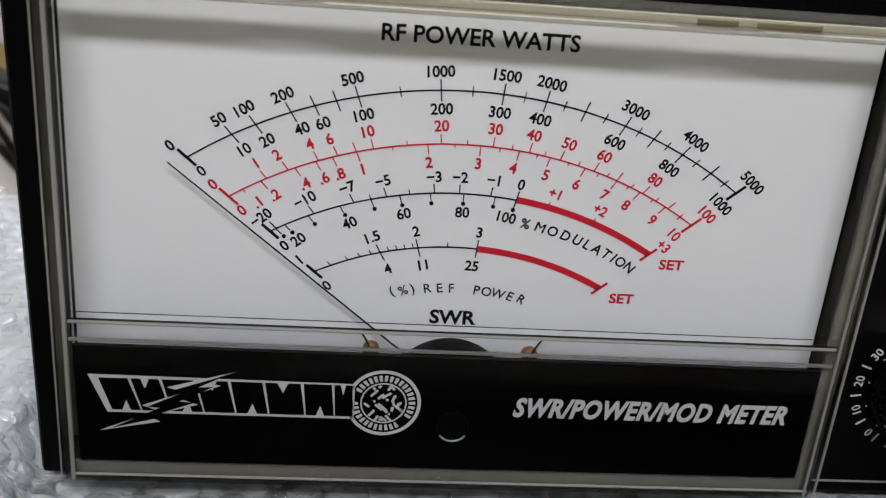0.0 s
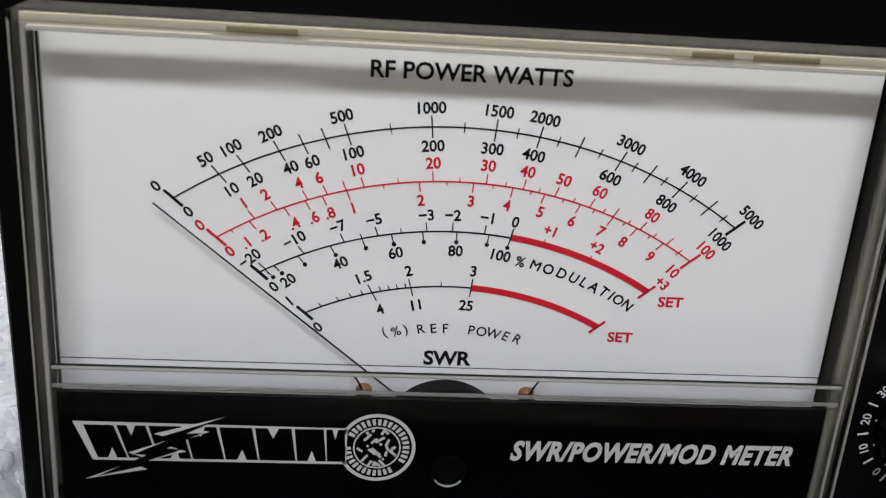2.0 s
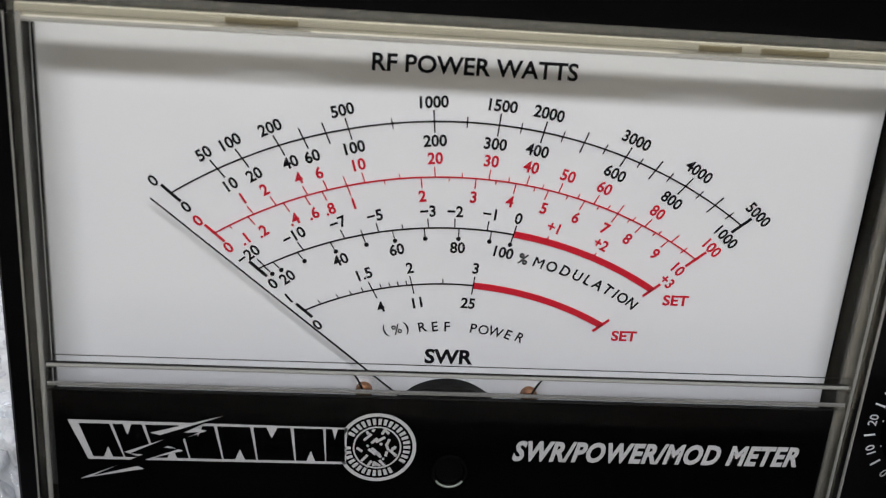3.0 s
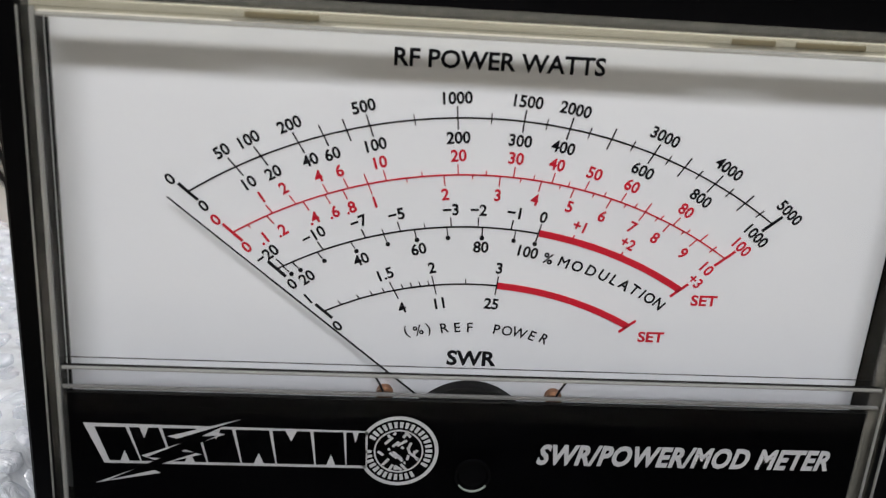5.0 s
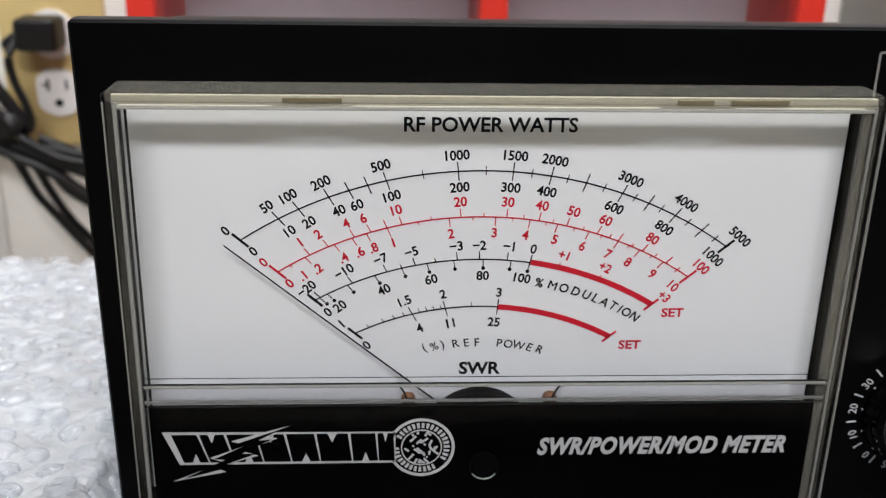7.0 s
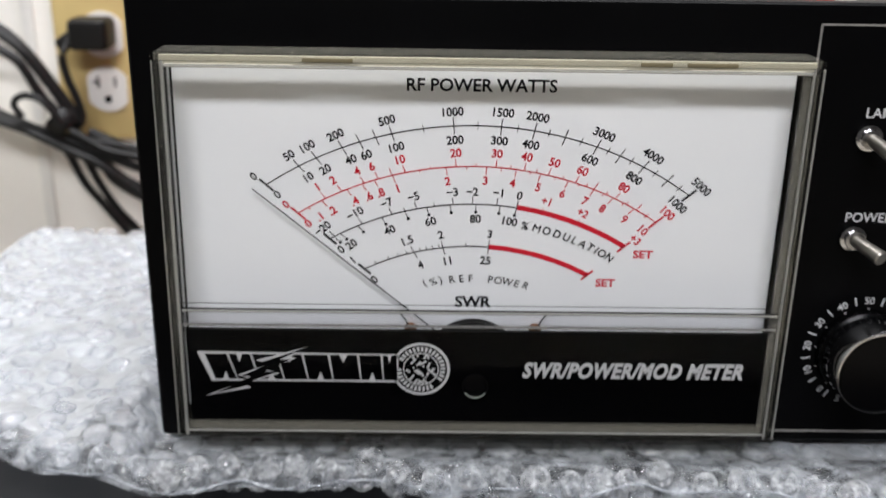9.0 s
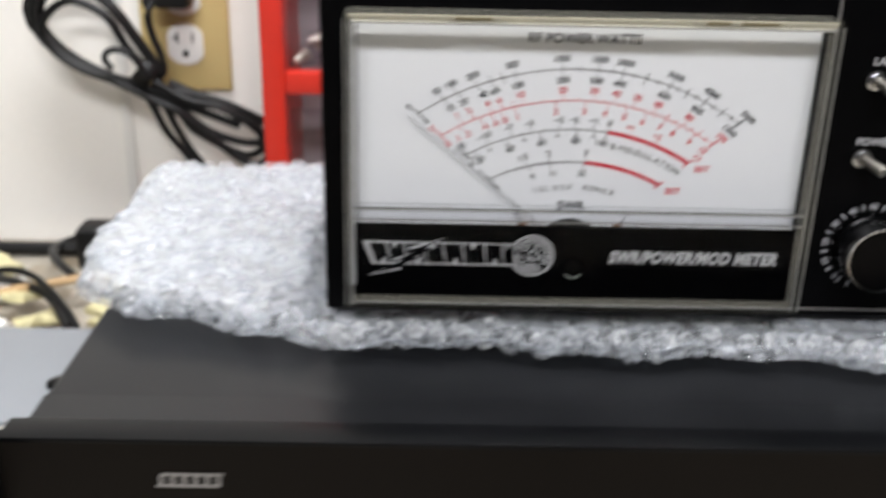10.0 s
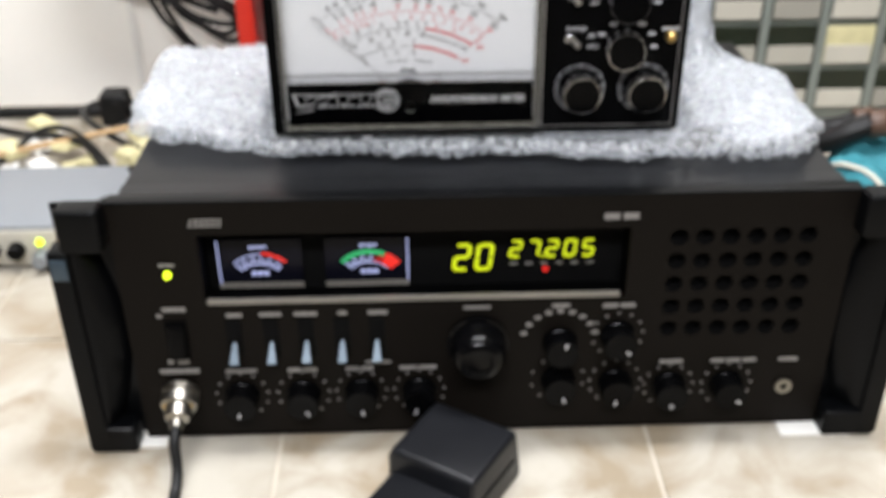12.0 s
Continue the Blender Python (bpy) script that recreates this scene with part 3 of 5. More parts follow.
# one clear acrylic: sides tinted darker for their shaded look, top left paler
M_SIDE = hazy("acrylic_side_wall_dimmed", (0.78, 0.78, 0.77), (0.62, 0.60, 0.50), 0.02, gloss=0.2)
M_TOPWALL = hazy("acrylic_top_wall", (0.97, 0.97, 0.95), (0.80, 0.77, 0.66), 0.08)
M_STEP = hazy("acrylic_step", (0.95, 0.95, 0.96), (0.6, 0.6, 0.6), 0.004, gloss=0.05)
# dark tint that paints the dark lines seen in the clear edges
M_DARKLINE = hazy("acrylic_dark_line", (0.22, 0.22, 0.22), (0.1, 0.1, 0.1), 0.1)
part("top_wall", B(cx0 + 0.0004, cx1 - 0.0004, FY + 0.0023, DY + 0.0010, cz1 - 0.0022, cz1 - 0.0003), M_TOPWALL, cover, "clear top wall, tinted paler than the sides", 0)
part("bottom_wall", B(cx0 + 0.0004, cx1 - 0.0004, FY + 0.0023, DY + 0.0010, cz0 + 0.0003, cz0 + 0.0022), M_SIDE, cover, "clear bottom wall, tinted dark like the sides", 0)
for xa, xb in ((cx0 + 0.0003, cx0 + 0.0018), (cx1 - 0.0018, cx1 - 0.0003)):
    part("side_wall", B(xa, xb, FY + 0.0023, DY + 0.0010, cz0 + 0.0024, cz1 - 0.0024), M_SIDE, cover, "clear side wall, its dark look put in the tint", 0)
part("step", B(cx0 + 0.0036, cx1 - 0.0036, FY - 0.0002, FY + 0.0030, DZ - 0.0005, DZ + 0.0025, bevel=0.0004), M_STEP, cover, "moulded step across the window")
# pale and dark rods paint the light and dark lines along the step
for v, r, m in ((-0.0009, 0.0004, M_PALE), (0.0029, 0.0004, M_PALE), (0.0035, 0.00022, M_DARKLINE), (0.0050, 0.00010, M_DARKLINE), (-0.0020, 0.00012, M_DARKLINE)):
    part("step_edge", lathe(bmesh.new(), [(0, r), (cx1 - cx0 - 0.0064, r)], (cx0 + 0.0032, FY + 0.0012, DZ + v), (1, 0, 0), 8), m, cover, "fine rod drawn as a bright and dark line of the step")
# dark rods drawn for the dark lines inside both side rims
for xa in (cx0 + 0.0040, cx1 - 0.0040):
    part("side_edge", lathe(bmesh.new(), [(0, 0.0003), (cz1 - cz0 - 0.008, 0.0003)], (xa, FY + 0.0030, cz0 + 0.004), (0, 0, 1), 8), M_DARKLINE, cover, "fine dark rod drawn as the dark line inside the cover")

# one side of the cover and dial draws in a little towards the top
for ob in [dial, cover] + [o for o in bpy.data.objects if o.parent == cover]:
    at = BASE[ob]
    for v in ob.data.vertices:
        v.co.x -= 0.011 * (v.co.z + at.z - cz0) / (cz1 - cz0) * min(0.0, v.co.x + at.x - DX)

# black name plate with its print
bx0, bx1, bz0, bz1 = DX - 0.0737, DX + 0.0765, DZ - 0.0289, DZ - 0.0026
plate = part("name_plate", B(bx0, bx1, FY + 0.0018, FY + 0.0030, bz0, bz1), M_LABEL, meter, "glossy black plate with white lettering")
PY = FY + 0.00172
white = bmesh.new()
glyphs(white, "SWR/POWER/MOD METER", 0.0060, *W(0.0424, -0.0134), PY, 0, 0.042, 0.27, 0.770, 1.08)
part("lettering", white, M_PRINT, plate, "white slanted lettering", 0)
logo, fill = bmesh.new(), bmesh.new()
# a white slab edged in black wedges, a bolt through it and a round badge, all plain shapes
prism(logo, [W(*q) for q in ((-0.0712, -0.0088), (-0.0190, -0.0092), (-0.0190, -0.0173), (-0.0678, -0.0173))], PY, PY + 0.00006)
for k, (u, w) in enumerate(((-0.0692, 0.0056), (-0.0630, 0.0054), (-0.0570, 0.0062), (-0.0502, 0.0060), (-0.0436, 0.0062), (-0.0368, 0.0070), (-0.0292, 0.0056), (-0.0231, 0.0036))):
    lean = 0.0024 - 0.0003 * k
    shape = [(u, -0.0095), (u + w, -0.0095), (u + w + lean, -0.0167), (u + lean, -0.0167)]
    if k % 2:
        shape[1:1] = [(u + w * 0.35, -0.0095), (u + w * 0.5, -0.0118), (u + w * 0.65, -0.0095)]
    else:
        shape[3:3] = [(u + w * 0.65 + lean, -0.0167), (u + w * 0.5 + lean, -0.0144), (u + w * 0.35 + lean, -0.0167)]
    prism(fill, [W(*q) for q in shape], PY - 0.00006, PY - 0.00002)
bolt = ((-0.0425, -0.0072), (-0.0560, -0.0112), (-0.0525, -0.0122), (-0.0610, -0.0155), (-0.0580, -0.0166), (-0.0695, -0.0216), (-0.0575, -0.0192), (-0.0600, -0.0180), (-0.0500, -0.0150), (-0.0535, -0.0138), (-0.0455, -0.0105), (-0.0490, -0.0098))
prism(logo, [W(*q) for q in bolt], PY - 0.00014, PY - 0.0001)
mu, mv = sum(q[0] for q in bolt) / 12, sum(q[1] for q in bolt) / 12
prism(fill, [W(mu + (u - mu) * 0.84, mv + (v - mv) * 0.84 - (0.0005 if n % 2 else -0.0003)) for n, (u, v) in enumerate(bolt)], PY - 0.0002, PY - 0.00016)
part("badge_fill", fill, M_LABEL, plate, "black inside of the outlined shapes", 0)
ring(logo, *W(-0.0131, -0.0134), 0.0069, 0.0076, PY, PY + 0.00006)
ring(logo, *W(-0.0131, -0.0134), 0.0044, 0.0047, PY, PY + 0.00006)
for k in range(34):
    a0 = k * 360 / 34
    if k not in (12, 13, 26, 27):
        sector(logo, *W(-0.0131, -0.0134), 0.0051, 0.0064, a0, a0 + 6.2, PY, PY + 0.00006, 3)
rnd = random.Random(5)
for k in range(26):
    t, r = rnd.uniform(0, 2 * math.pi), 0.0040 * math.sqrt(rnd.random())
    mx, mz = W(-0.0131 + r * math.cos(t), -0.0134 + r * math.sin(t))
    dx, dz = rnd.uniform(-0.0008, 0.0008), rnd.uniform(-0.0008, 0.0008)
    stroke(logo, mx - dx, mz - dz, mx + dx + 0.0002, mz + dz, 0.0005, PY, PY + 0.00006)
part("badge_print", logo, M_PRINT, plate, "white outlined badge shapes", 0)
part("zero_screw", lathe(bmesh.new(), [(0, 0.0036), (0.0007, 0.0035), (0.0007, 0.0030), (-0.0001, 0.0026)], (DX + 0.0011, FY + 0.0001, DZ - 0.0172), (0, -1, 0), 30), M_KNOB, plate, "round black zero screw")

# pale arc painted in for the highlight on the screw's lower rim
part("screw_rim", sector(bmesh.new(), DX + 0.0011, DZ - 0.0172, 0.0030, 0.0032, 125, 235, FY - 0.0010, FY - 0.0006, 14), M_CABINET, plate, "pale arc drawn as the glint on the screw's lower rim")

# control side of the meter: border line, knobs, toggles, lamp
KY = DY + 0.0012
line = bmesh.new()
for q0, q1 in (((0.0835, 0.0752), (0.1665, 0.0752)), ((0.0835, -0.0371), (0.1665, -0.0371)), ((0.0835, 0.0752), (0.0835, -0.0371)), ((0.1665, 0.0752), (0.1665, -0.0371))):
    stroke(line, *W(*q0), *W(*q1), 0.0005, KY - 0.00012, KY)
part("border_line", line, M_PRINT_DIM, meter, "thin grey border line", 0)
ink = bmesh.new()
glyphs(ink, "LAMP", 0.0036, *W(0.1020, 0.0536), KY - 0.0001, 0, 0.012)
glyphs(ink, "ON", 0.0034, *W(0.1125, 0.0490), KY - 0.0001, 0, 0.012)
glyphs(ink, "OFF", 0.0034, *W(0.1130, 0.0420), KY - 0.0001, 0, 0.012)
glyphs(ink, "POWER", 0.0036, *W(0.1028, 0.0261), KY - 0.0001, 0, 0.012)
glyphs(ink, "PEP", 0.0034, *W(0.1125, 0.0215), KY - 0.0001, 0, 0.012)
glyphs(ink, "AVG", 0.0034, *W(0.1130, 0.0150), KY - 0.0001, 0, 0.012)
glyphs(ink, "FUNCTION", 0.0040, *W(0.1165, 0.0690), KY - 0.0001, 0, 0.012)
for kx, kz in ((0.1067, -0.0123), (0.1467, -0.0123)):
    for n, (txt, ang) in enumerate(zip(("S", "0", "10", "20", "30", "40", "50", "60", "70", "80", "90", "100"), (-163, *range(-140, 141, 28)))):
        x, z = W(kx + 0.0150 * math.sin(radians(ang)), kz + 0.0150 * math.cos(radians(ang)))
        glyphs(ink, txt, 0.0028, x, z, KY - 0.0001, ang, 0.01)
        for half, r0, r1 in ((0, 0.0118, 0.0128), (14, 0.0138, 0.0162)):
            s, c = math.sin(radians(ang + half)), math.cos(radians(ang + half))
            stroke(ink, *W(kx + r0 * s, kz + r0 * c), *W(kx + r1 * s, kz + r1 * c), 0.0004, KY - 0.0001, KY)
for kx, kz in ((0.1332, 0.0420), (0.1337, 0.0142)):
    for ang in (-60, -30, 0, 30, 60, 90):
        x, z = W(kx + 0.0175 * math.sin(radians(ang)), kz + 0.0165 * math.cos(radians(ang)))
        box(ink, x - 0.0022, x + 0.0022, KY - 0.0001, KY, z - 0.0008, z + 0.0008)
box(ink, *[DX + q for q in (0.155, 0.1655)], KY - 0.0001, KY, DZ + 0.0245, DZ + 0.0262)
part("panel_print", ink, M_PRINT, meter, "white panel lettering and dial numbers", 0)


def knob_on(parent, x, y, z, r, deep, rimmed, mark=0.0):
    """A black knob standing out to the front from y."""
    k = part("knob", lathe(bmesh.new(), [(0, r * 1.06), (deep * 0.2, r * 1.04), (deep * 0.24, r * 0.98), (deep * 0.92, r * 0.95), (deep, r * 0.935)], (x, y, z), (0, -1, 0), 36), M_KNOB, parent, "black round knob")
    if rimmed:
        part("sleeve", lathe(bmesh.new(), [(deep * 0.5, r * 0.96), (deep * 0.5, r * 1.0), (deep * 0.97, r * 0.985), (deep + 0.0003, r * 0.96), (deep + 0.0003, r * 0.94), (deep - 0.0004, r * 0.93)], (x, y, z), (0, -1, 0), 48, caps=False), M_CHROME, k, "polished chrome sleeve")
    if not rimmed:
        s, c = math.sin(radians(mark)), math.cos(radians(mark))
        pm = stroke(bmesh.new(), x + s * r * 0.45, z + c * r * 0.45, x + s * r * 0.8, z + c * r * 0.8, r * 0.12, y - deep - 0.0003, y - deep + 0.0002)
        part("pointer", pm, M_PRINT, k, "white pointer mark", 0)
    return k


for kx, kz, mark in ((0.1317, 0.0440, -50), (0.1317, 0.0152, -30), (0.1067, -0.0123, 200), (0.1467, -0.0123, 160)):
    knob_on(meter, DX + kx, KY, DZ + kz, 0.0119, 0.0135, True, mark)
for tx, tz, lean in ((0.0989, 0.0474, (0.281, -0.925, -0.256)), (0.0989, 0.0206, (0.420, -0.885, -0.203))):
    x, z = W(tx, tz)
    sw = part("toggle_switch", lathe(bmesh.new(), [(0, 0.0034), (0.0014, 0.0034), (0.0016, 0.0025), (0.003, 0.0025)], (x, KY, z), (0, -1, 0), 16), M_DARKCHROME, meter, "chrome toggle switch")
    part("lever", lathe(bmesh.new(), [(0, 0.0016), (0.0090, 0.0020), (0.0094, 0.0017)], (x, KY - 0.0025, z), lean, 16), M_SATIN, sw)
x, z = W(0.1605, 0.0205)
lamp = part("indicator", lathe(bmesh.new(), [(0, 0.0036), (0.0025, 0.0034), (0.0042, 0.0020)], (x, KY, z), (0, -1, 0), 18), M_BRASS, meter, "small amber indicator with a brass collar")

# ---------------------------------------------------------------- radio
radio = thing("base_radio", (0, 0.15, BENCH), "black base station radio with lit display and side handles", "radio")
RX0, RX1, RZ0, RZ1 = -0.218, 0.221, -0.034, 0.138
WX0, WX1, WZ0, WZ1 = -0.168, 0.087, 0.068, 0.1165
GX, GZ, GP, GQ = 0.116, 0.109, 0.01535, 0.01637  # first speaker hole and pitches
gx0, gx1, gz0, gz1 = GX - GP / 2, GX + 5.5 * GP, GZ - 4.5 * GQ, GZ + GQ / 2
front = bmesh.new()
PT = 0.005
xs, zs = [RX0, WX0, WX1, gx0, gx1, RX1], [RZ0, gz0, WZ0, WZ1, gz1, RZ1]
zs = sorted(zs)
for xa, xb in zip(xs, xs[1:]):
    for za, zb in zip(zs, zs[1:]):
        mx, mz = (xa + xb) / 2, (za + zb) / 2
        if (WX0 < mx < WX1 and WZ0 < mz < WZ1) or (gx0 < mx < gx1 and gz0 < mz < gz1):
            continue
        box(front, xa, xb, 0, PT, za, zb)
for i in range(6):
    for j in range(5):
        cx, cz, n, r = GX + i * GP, GZ - j * GQ, 16, 0.0056
        sq, ci, cb = [], [], []
        for k in range(n):
            t = 2 * math.pi * k / n
            s, c = math.sin(t), math.cos(t)
            m = 1 / max(abs(s), abs(c))
            sq.append(front.verts.new((cx + GP / 2 * c * m, 0, cz + GQ / 2 * s * m)))
            ci.append(front.verts.new((cx + r * c, 0.0003, cz + r * s)))
            cb.append(front.verts.new((cx + r * c, PT, cz + r * s)))
        for k in range(n):
            q = (k + 1) % n
            front.faces.new((sq[k], sq[q], ci[q], ci[k]))
            front.faces.new((ci[k], ci[q], cb[q], cb[k])).material_index = 1
bmesh.ops.remove_doubles(front, verts=front.verts[:], dist=0.00001)
panel = part("front_panel", front, M_PANEL, radio, "dark brown-black front panel with speaker holes")
panel.data.materials.append(M_HOLE)
part("speaker_backing", B(gx0, gx1, PT + 0.003, PT + 0.004, gz0, gz1), M_HOLE, panel, "dark cloth behind the holes", 0)
part("top_edge", B(RX0 + 0.0005, RX1 - 0.0005, -0.0004, PT + 0.006, RZ1 - 0.0005, RZ1 + 0.0012, bevel=0.0006), M_RADIO, panel, "slim top edge of the panel")
# cabinet and shelf take the lightened enamel that carries the top's sheen
part("cabinet", B(-0.2145, 0.2175, PT + 0.0005 + 0.02, 0.268, RZ0 + 0.004, 0.1352, bevel=0.002, seg=3), M_TOP, radio, "black enamelled steel cabinet, made paler for the sheen on top")
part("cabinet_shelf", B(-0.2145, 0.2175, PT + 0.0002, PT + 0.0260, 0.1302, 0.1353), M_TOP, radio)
for fx in (-0.18, 0.18):
    for fy in (0.04, 0.25):
        part("foot", lathe(bmesh.new(), [(0, 0.011), (0.005, 0.010), (0.007, 0.009)], (fx, fy, RZ0 + 0.0042), (0, 0, -1), 18), M_KNOB, radio, "black rubber foot")

# display behind the window
SY = 0.0215
part("display_backing", B(WX0 - 0.002, WX1 + 0.002, SY, SY + 0.0035, 0.0605, 0.122), M_HOLE, radio, "black display backing")
for za, zb in ((0.1168, 0.1200), (0.0628, 0.0662)):
    part("window_frame", B(WX0 - 0.002, WX1 + 0.002, PT + 0.0002, SY - 0.0002, za, zb), M_FACE, radio, "black window surround")
for xa, xb in ((WX0 - 0.0042, WX0 - 0.0002), (WX1 + 0.0002, WX1 + 0.0042)):
    part("window_frame", B(xa, xb, PT + 0.0002, SY - 0.0002, 0.0664, 0.1166), M_FACE, radio, "black window surround")
part("window_strip", B(-0.1665, 0.0830, -0.0022, 0.0006, 0.0694, 0.0728, bevel=0.0007), M_STRIP, radio, "pale reflecting strip below the display")
for k, (sx0, sx1) in enumerate(((-0.1615, -0.1100), (-0.0962, -0.0450))):
    scr = part("signal_meter", B(sx0, sx1, SY - 0.003, SY - 0.0005, 0.0690, 0.1030, bevel=0.0005), M_SCREEN, radio, "dark lit panel meter")
    fr = bmesh.new()
    box(fr, sx0, sx1, SY - 0.0042, SY - 0.0031, 0.0690, 0.0722)
    part("frame_bar", fr, M_STRIP, scr, "pale lower frame bar")
    edge = bmesh.new()
    ex = sx0 if k == 0 else sx1 - 0.0009
    box(edge, ex, ex + 0.0009, SY - 0.0036, SY - 0.0031, 0.0723, 0.1020)
    part("lit_edge", edge, M_BLUEWHITE, scr, "blue-lit edge")
    mx = (sx0 + sx1) / 2 - 0.0005 + (0.002 if k else 0)
    pale, redp, green = bmesh.new(), bmesh.new(), bmesh.new()
    ya, yb = SY - 0.0036, SY - 0.0031
    cz = 0.0700
    for ang in range(-44, 46, 8):
        part("scale_mark", sector(bmesh.new(), mx, cz, 0.0160, 0.0192 + 0.0018 * (ang % 16 == 4), ang - 1.5, ang + 1.5, ya, yb, 3), M_BLUEWHITE if (ang < 8 or k == 0) else M_LITRED, scr, "", 0)
    sector(pale, mx, cz, 0.0152, 0.0157, -46, 46, ya, yb, 20)
    for q in range(4):
        part("lettering_bar", B(mx - 0.0055 + 0.0028 * q, mx - 0.0034 + 0.0028 * q, ya, yb, 0.0962 + 0.0006 * (q % 2), 0.0985), M_BLUEWHITE, scr, "", 0)
    for q in range(3):
        part("lettering_bar", B(mx - 0.0052 + 0.0038 * q, mx - 0.0024 + 0.0038 * q, ya, yb, 0.0775, 0.0805), M_BLUEWHITE, scr, "", 0)
    if k == 0:
        sector(redp, mx, cz, 0.0222, 0.0240, 4, 44, ya, yb, 12)
        sector(pale, mx, cz, 0.0222, 0.0229, -44, 2, ya, yb, 12)
    else:
        sector(green, mx, cz, 0.0215, 0.0245, -46, 24, ya, yb, 16)
        sector(redp, mx, cz, 0.0165, 0.0245, 26, 52, ya, yb, 12)
        part("green_scale", green, M_LITGREEN, scr, "lit green band", 0)
    part("pale_scale", pale, M_BLUEWHITE, scr, "lit blue-white scale", 0)
    part("red_scale", redp, M_LITRED, scr, "lit red band", 0)

SEGMENTS = {"0": "abcdef", "2": "abged", "7": "abc", "5": "afgcd", "8": "abcdefg"}


def digit(name, ch, x, z, w, h, t, slant=0.12):
    """One seven-segment digit: a dark window with its lit segments."""
    y = SY - 0.001
    win = part(name, B(x - t, x + w + t + h * slant, SY - 0.0003, SY - 0.0001, z - t, z + h + t), M_HOLE, radio, "digit window with lit yellow-green segments", 0)
    p = {"a": ((0, h), (w, h)), "b": ((w, h), (w, h / 2)), "c": ((w, h / 2), (w, 0)), "d": ((0, 0), (w, 0)), "e": ((0, 0), (0, h / 2)), "f": ((0, h / 2), (0, h)), "g": ((0, h / 2), (w, h / 2))}
    for q in SEGMENTS[ch]:
        (ax, az), (bx, bz) = p[q]
        d = Vector((bx - ax, bz - az)).normalized() * t * 0.25
        seg = stroke(bmesh.new(), x + ax + d.x + az * slant, z + az + d.y, x + bx - d.x + bz * slant, z + bz - d.y, t, y, y + 0.0006)
        part("segment", seg, M_DIGIT, win, "", 0)


for k, ch in enumerate("20"):
    digit("channel_digit", ch, -0.0172 + 0.0138 * k, 0.0772, 0.0084, 0.0172, 0.0023)
for k, ch in enumerate("27205"):
    digit("frequency_digit", ch, 0.0175 + 0.0112 * k, 0.0858, 0.0061, 0.0108, 0.0017)
part("decimal_point", disc(bmesh.new(), 0.0377, 0.0855, 0.0008, SY - 0.001, SY - 0.0004, 10), M_DIGIT, radio, "", 0)
dots = bmesh.new()
for k in range(6):
    box(dots, 0.0180 + 0.0095 * k, 0.0222 + 0.0095 * k, SY - 0.0008, SY - 0.0002, 0.0800, 0.0812)
part("status_marks", dots, M_PRINT_DIM, radio, "row of dim grey marks", 0)
part("status_lamp", disc(bmesh.new(), 0.0402, 0.0762, 0.0019, SY - 0.001, SY - 0.0002), M_LITRED, radio, "lit red lamp", 0)


def bars(x, z, w, h, words=1):
    """Unreadable lettering as plain bars."""
    bm = bmesh.new()
    gap = h * 0.5
    each = (w - gap * (words - 1)) / words
    for k in range(words):
        box(bm, x - w / 2 + k * (each + gap), x - w / 2 + k * (each + gap) + each, -0.00025, 0, z - h / 2, z + h / 2)
    part("lettering_bar", bm, M_PRINT_DIM, panel, "", 0)


bars(-0.1610, 0.1270, 0.0185, 0.0009)
bars(-0.1622, 0.1230, 0.0190, 0.0009)
for k in range(6):
    bars(-0.1702 + 0.0034 * k, 0.1250, 0.0012, 0.0030)
bars(0.0805, 0.1243, 0.0205, 0.0042, 2)
bars(-0.188, 0.0968, 0.0090, 0.0020)
bars(-0.188, 0.0655, 0.0145, 0.0030)
bars(-0.1975, 0.0610, 0.0035, 0.0022)
bars(-0.195, 0.0262, 0.0035, 0.0030)
bars(-0.187, 0.0262, 0.0070, 0.0028)
bars(-0.1905, 0.0190, 0.0245, 0.0032)
for x, w in ((-0.152, 0.0095), (-0.130, 0.0135), (-0.1085, 0.0140), (-0.0860, 0.0055), (-0.0645, 0.0125)):
    bars(x, 0.0605, w, 0.0028)
bars(-0.0655, 0.0228, 0.0160, 0.0020)
for x, w, n in ((-0.152, 0.0195, 1), (-0.1135, 0.0185, 2), (-0.0775, 0.0175, 2), (-0.0405, 0.0235, 2), (0.1205, 0.0150, 1), (0.1605, 0.0290, 3), (0.1955, 0.0120, 1)):
    bars(x, 0.0180, w, 0.0028, n)
bars(-0.0035, 0.0625, 0.0165, 0.0024)
bars(0.0480, 0.0625, 0.0110, 0.0028)
bars(0.0840, 0.0618, 0.0200, 0.0030, 2)
for kx, kz, r, n in ((-0.153, -0.0010, 0.0165, 11), (-0.114, -0.0010, 0.0165, 11), (-0.077, -0.0005, 0.0160, 11), (-0.040, -0.0005, 0.0160, 11), (0.0485, 0.0060, 0.0170, 9), (0.0845, 0.0400, 0.0160, 11), (0.0855, 0.0030, 0.0165, 11), (0.1205, -0.0010, 0.0160, 11), (0.1580, -0.0010, 0.0160, 11)):
    txt = bmesh.new()
    for k in range(n):
        a = radians(-140 + 280 * k / (n - 1))
        disc(txt, kx + r * math.sin(a), kz + r * math.cos(a), 0.0009, -0.00025, 0, 8)
    part("dial_dots", txt, M_PRINT_DIM, panel, "ring of grey dots round a knob", 0)
txt = bmesh.new()
for k in range(9):
    a = radians(-72 + 18 * k)
    x, z = 0.0480 + 0.0235 * math.sin(a), 0.0350 + 0.0235 * math.cos(a)
    box(txt, x - 0.0020, x + 0.0020, -0.00025, 0, z - 0.0014, z + 0.0014)
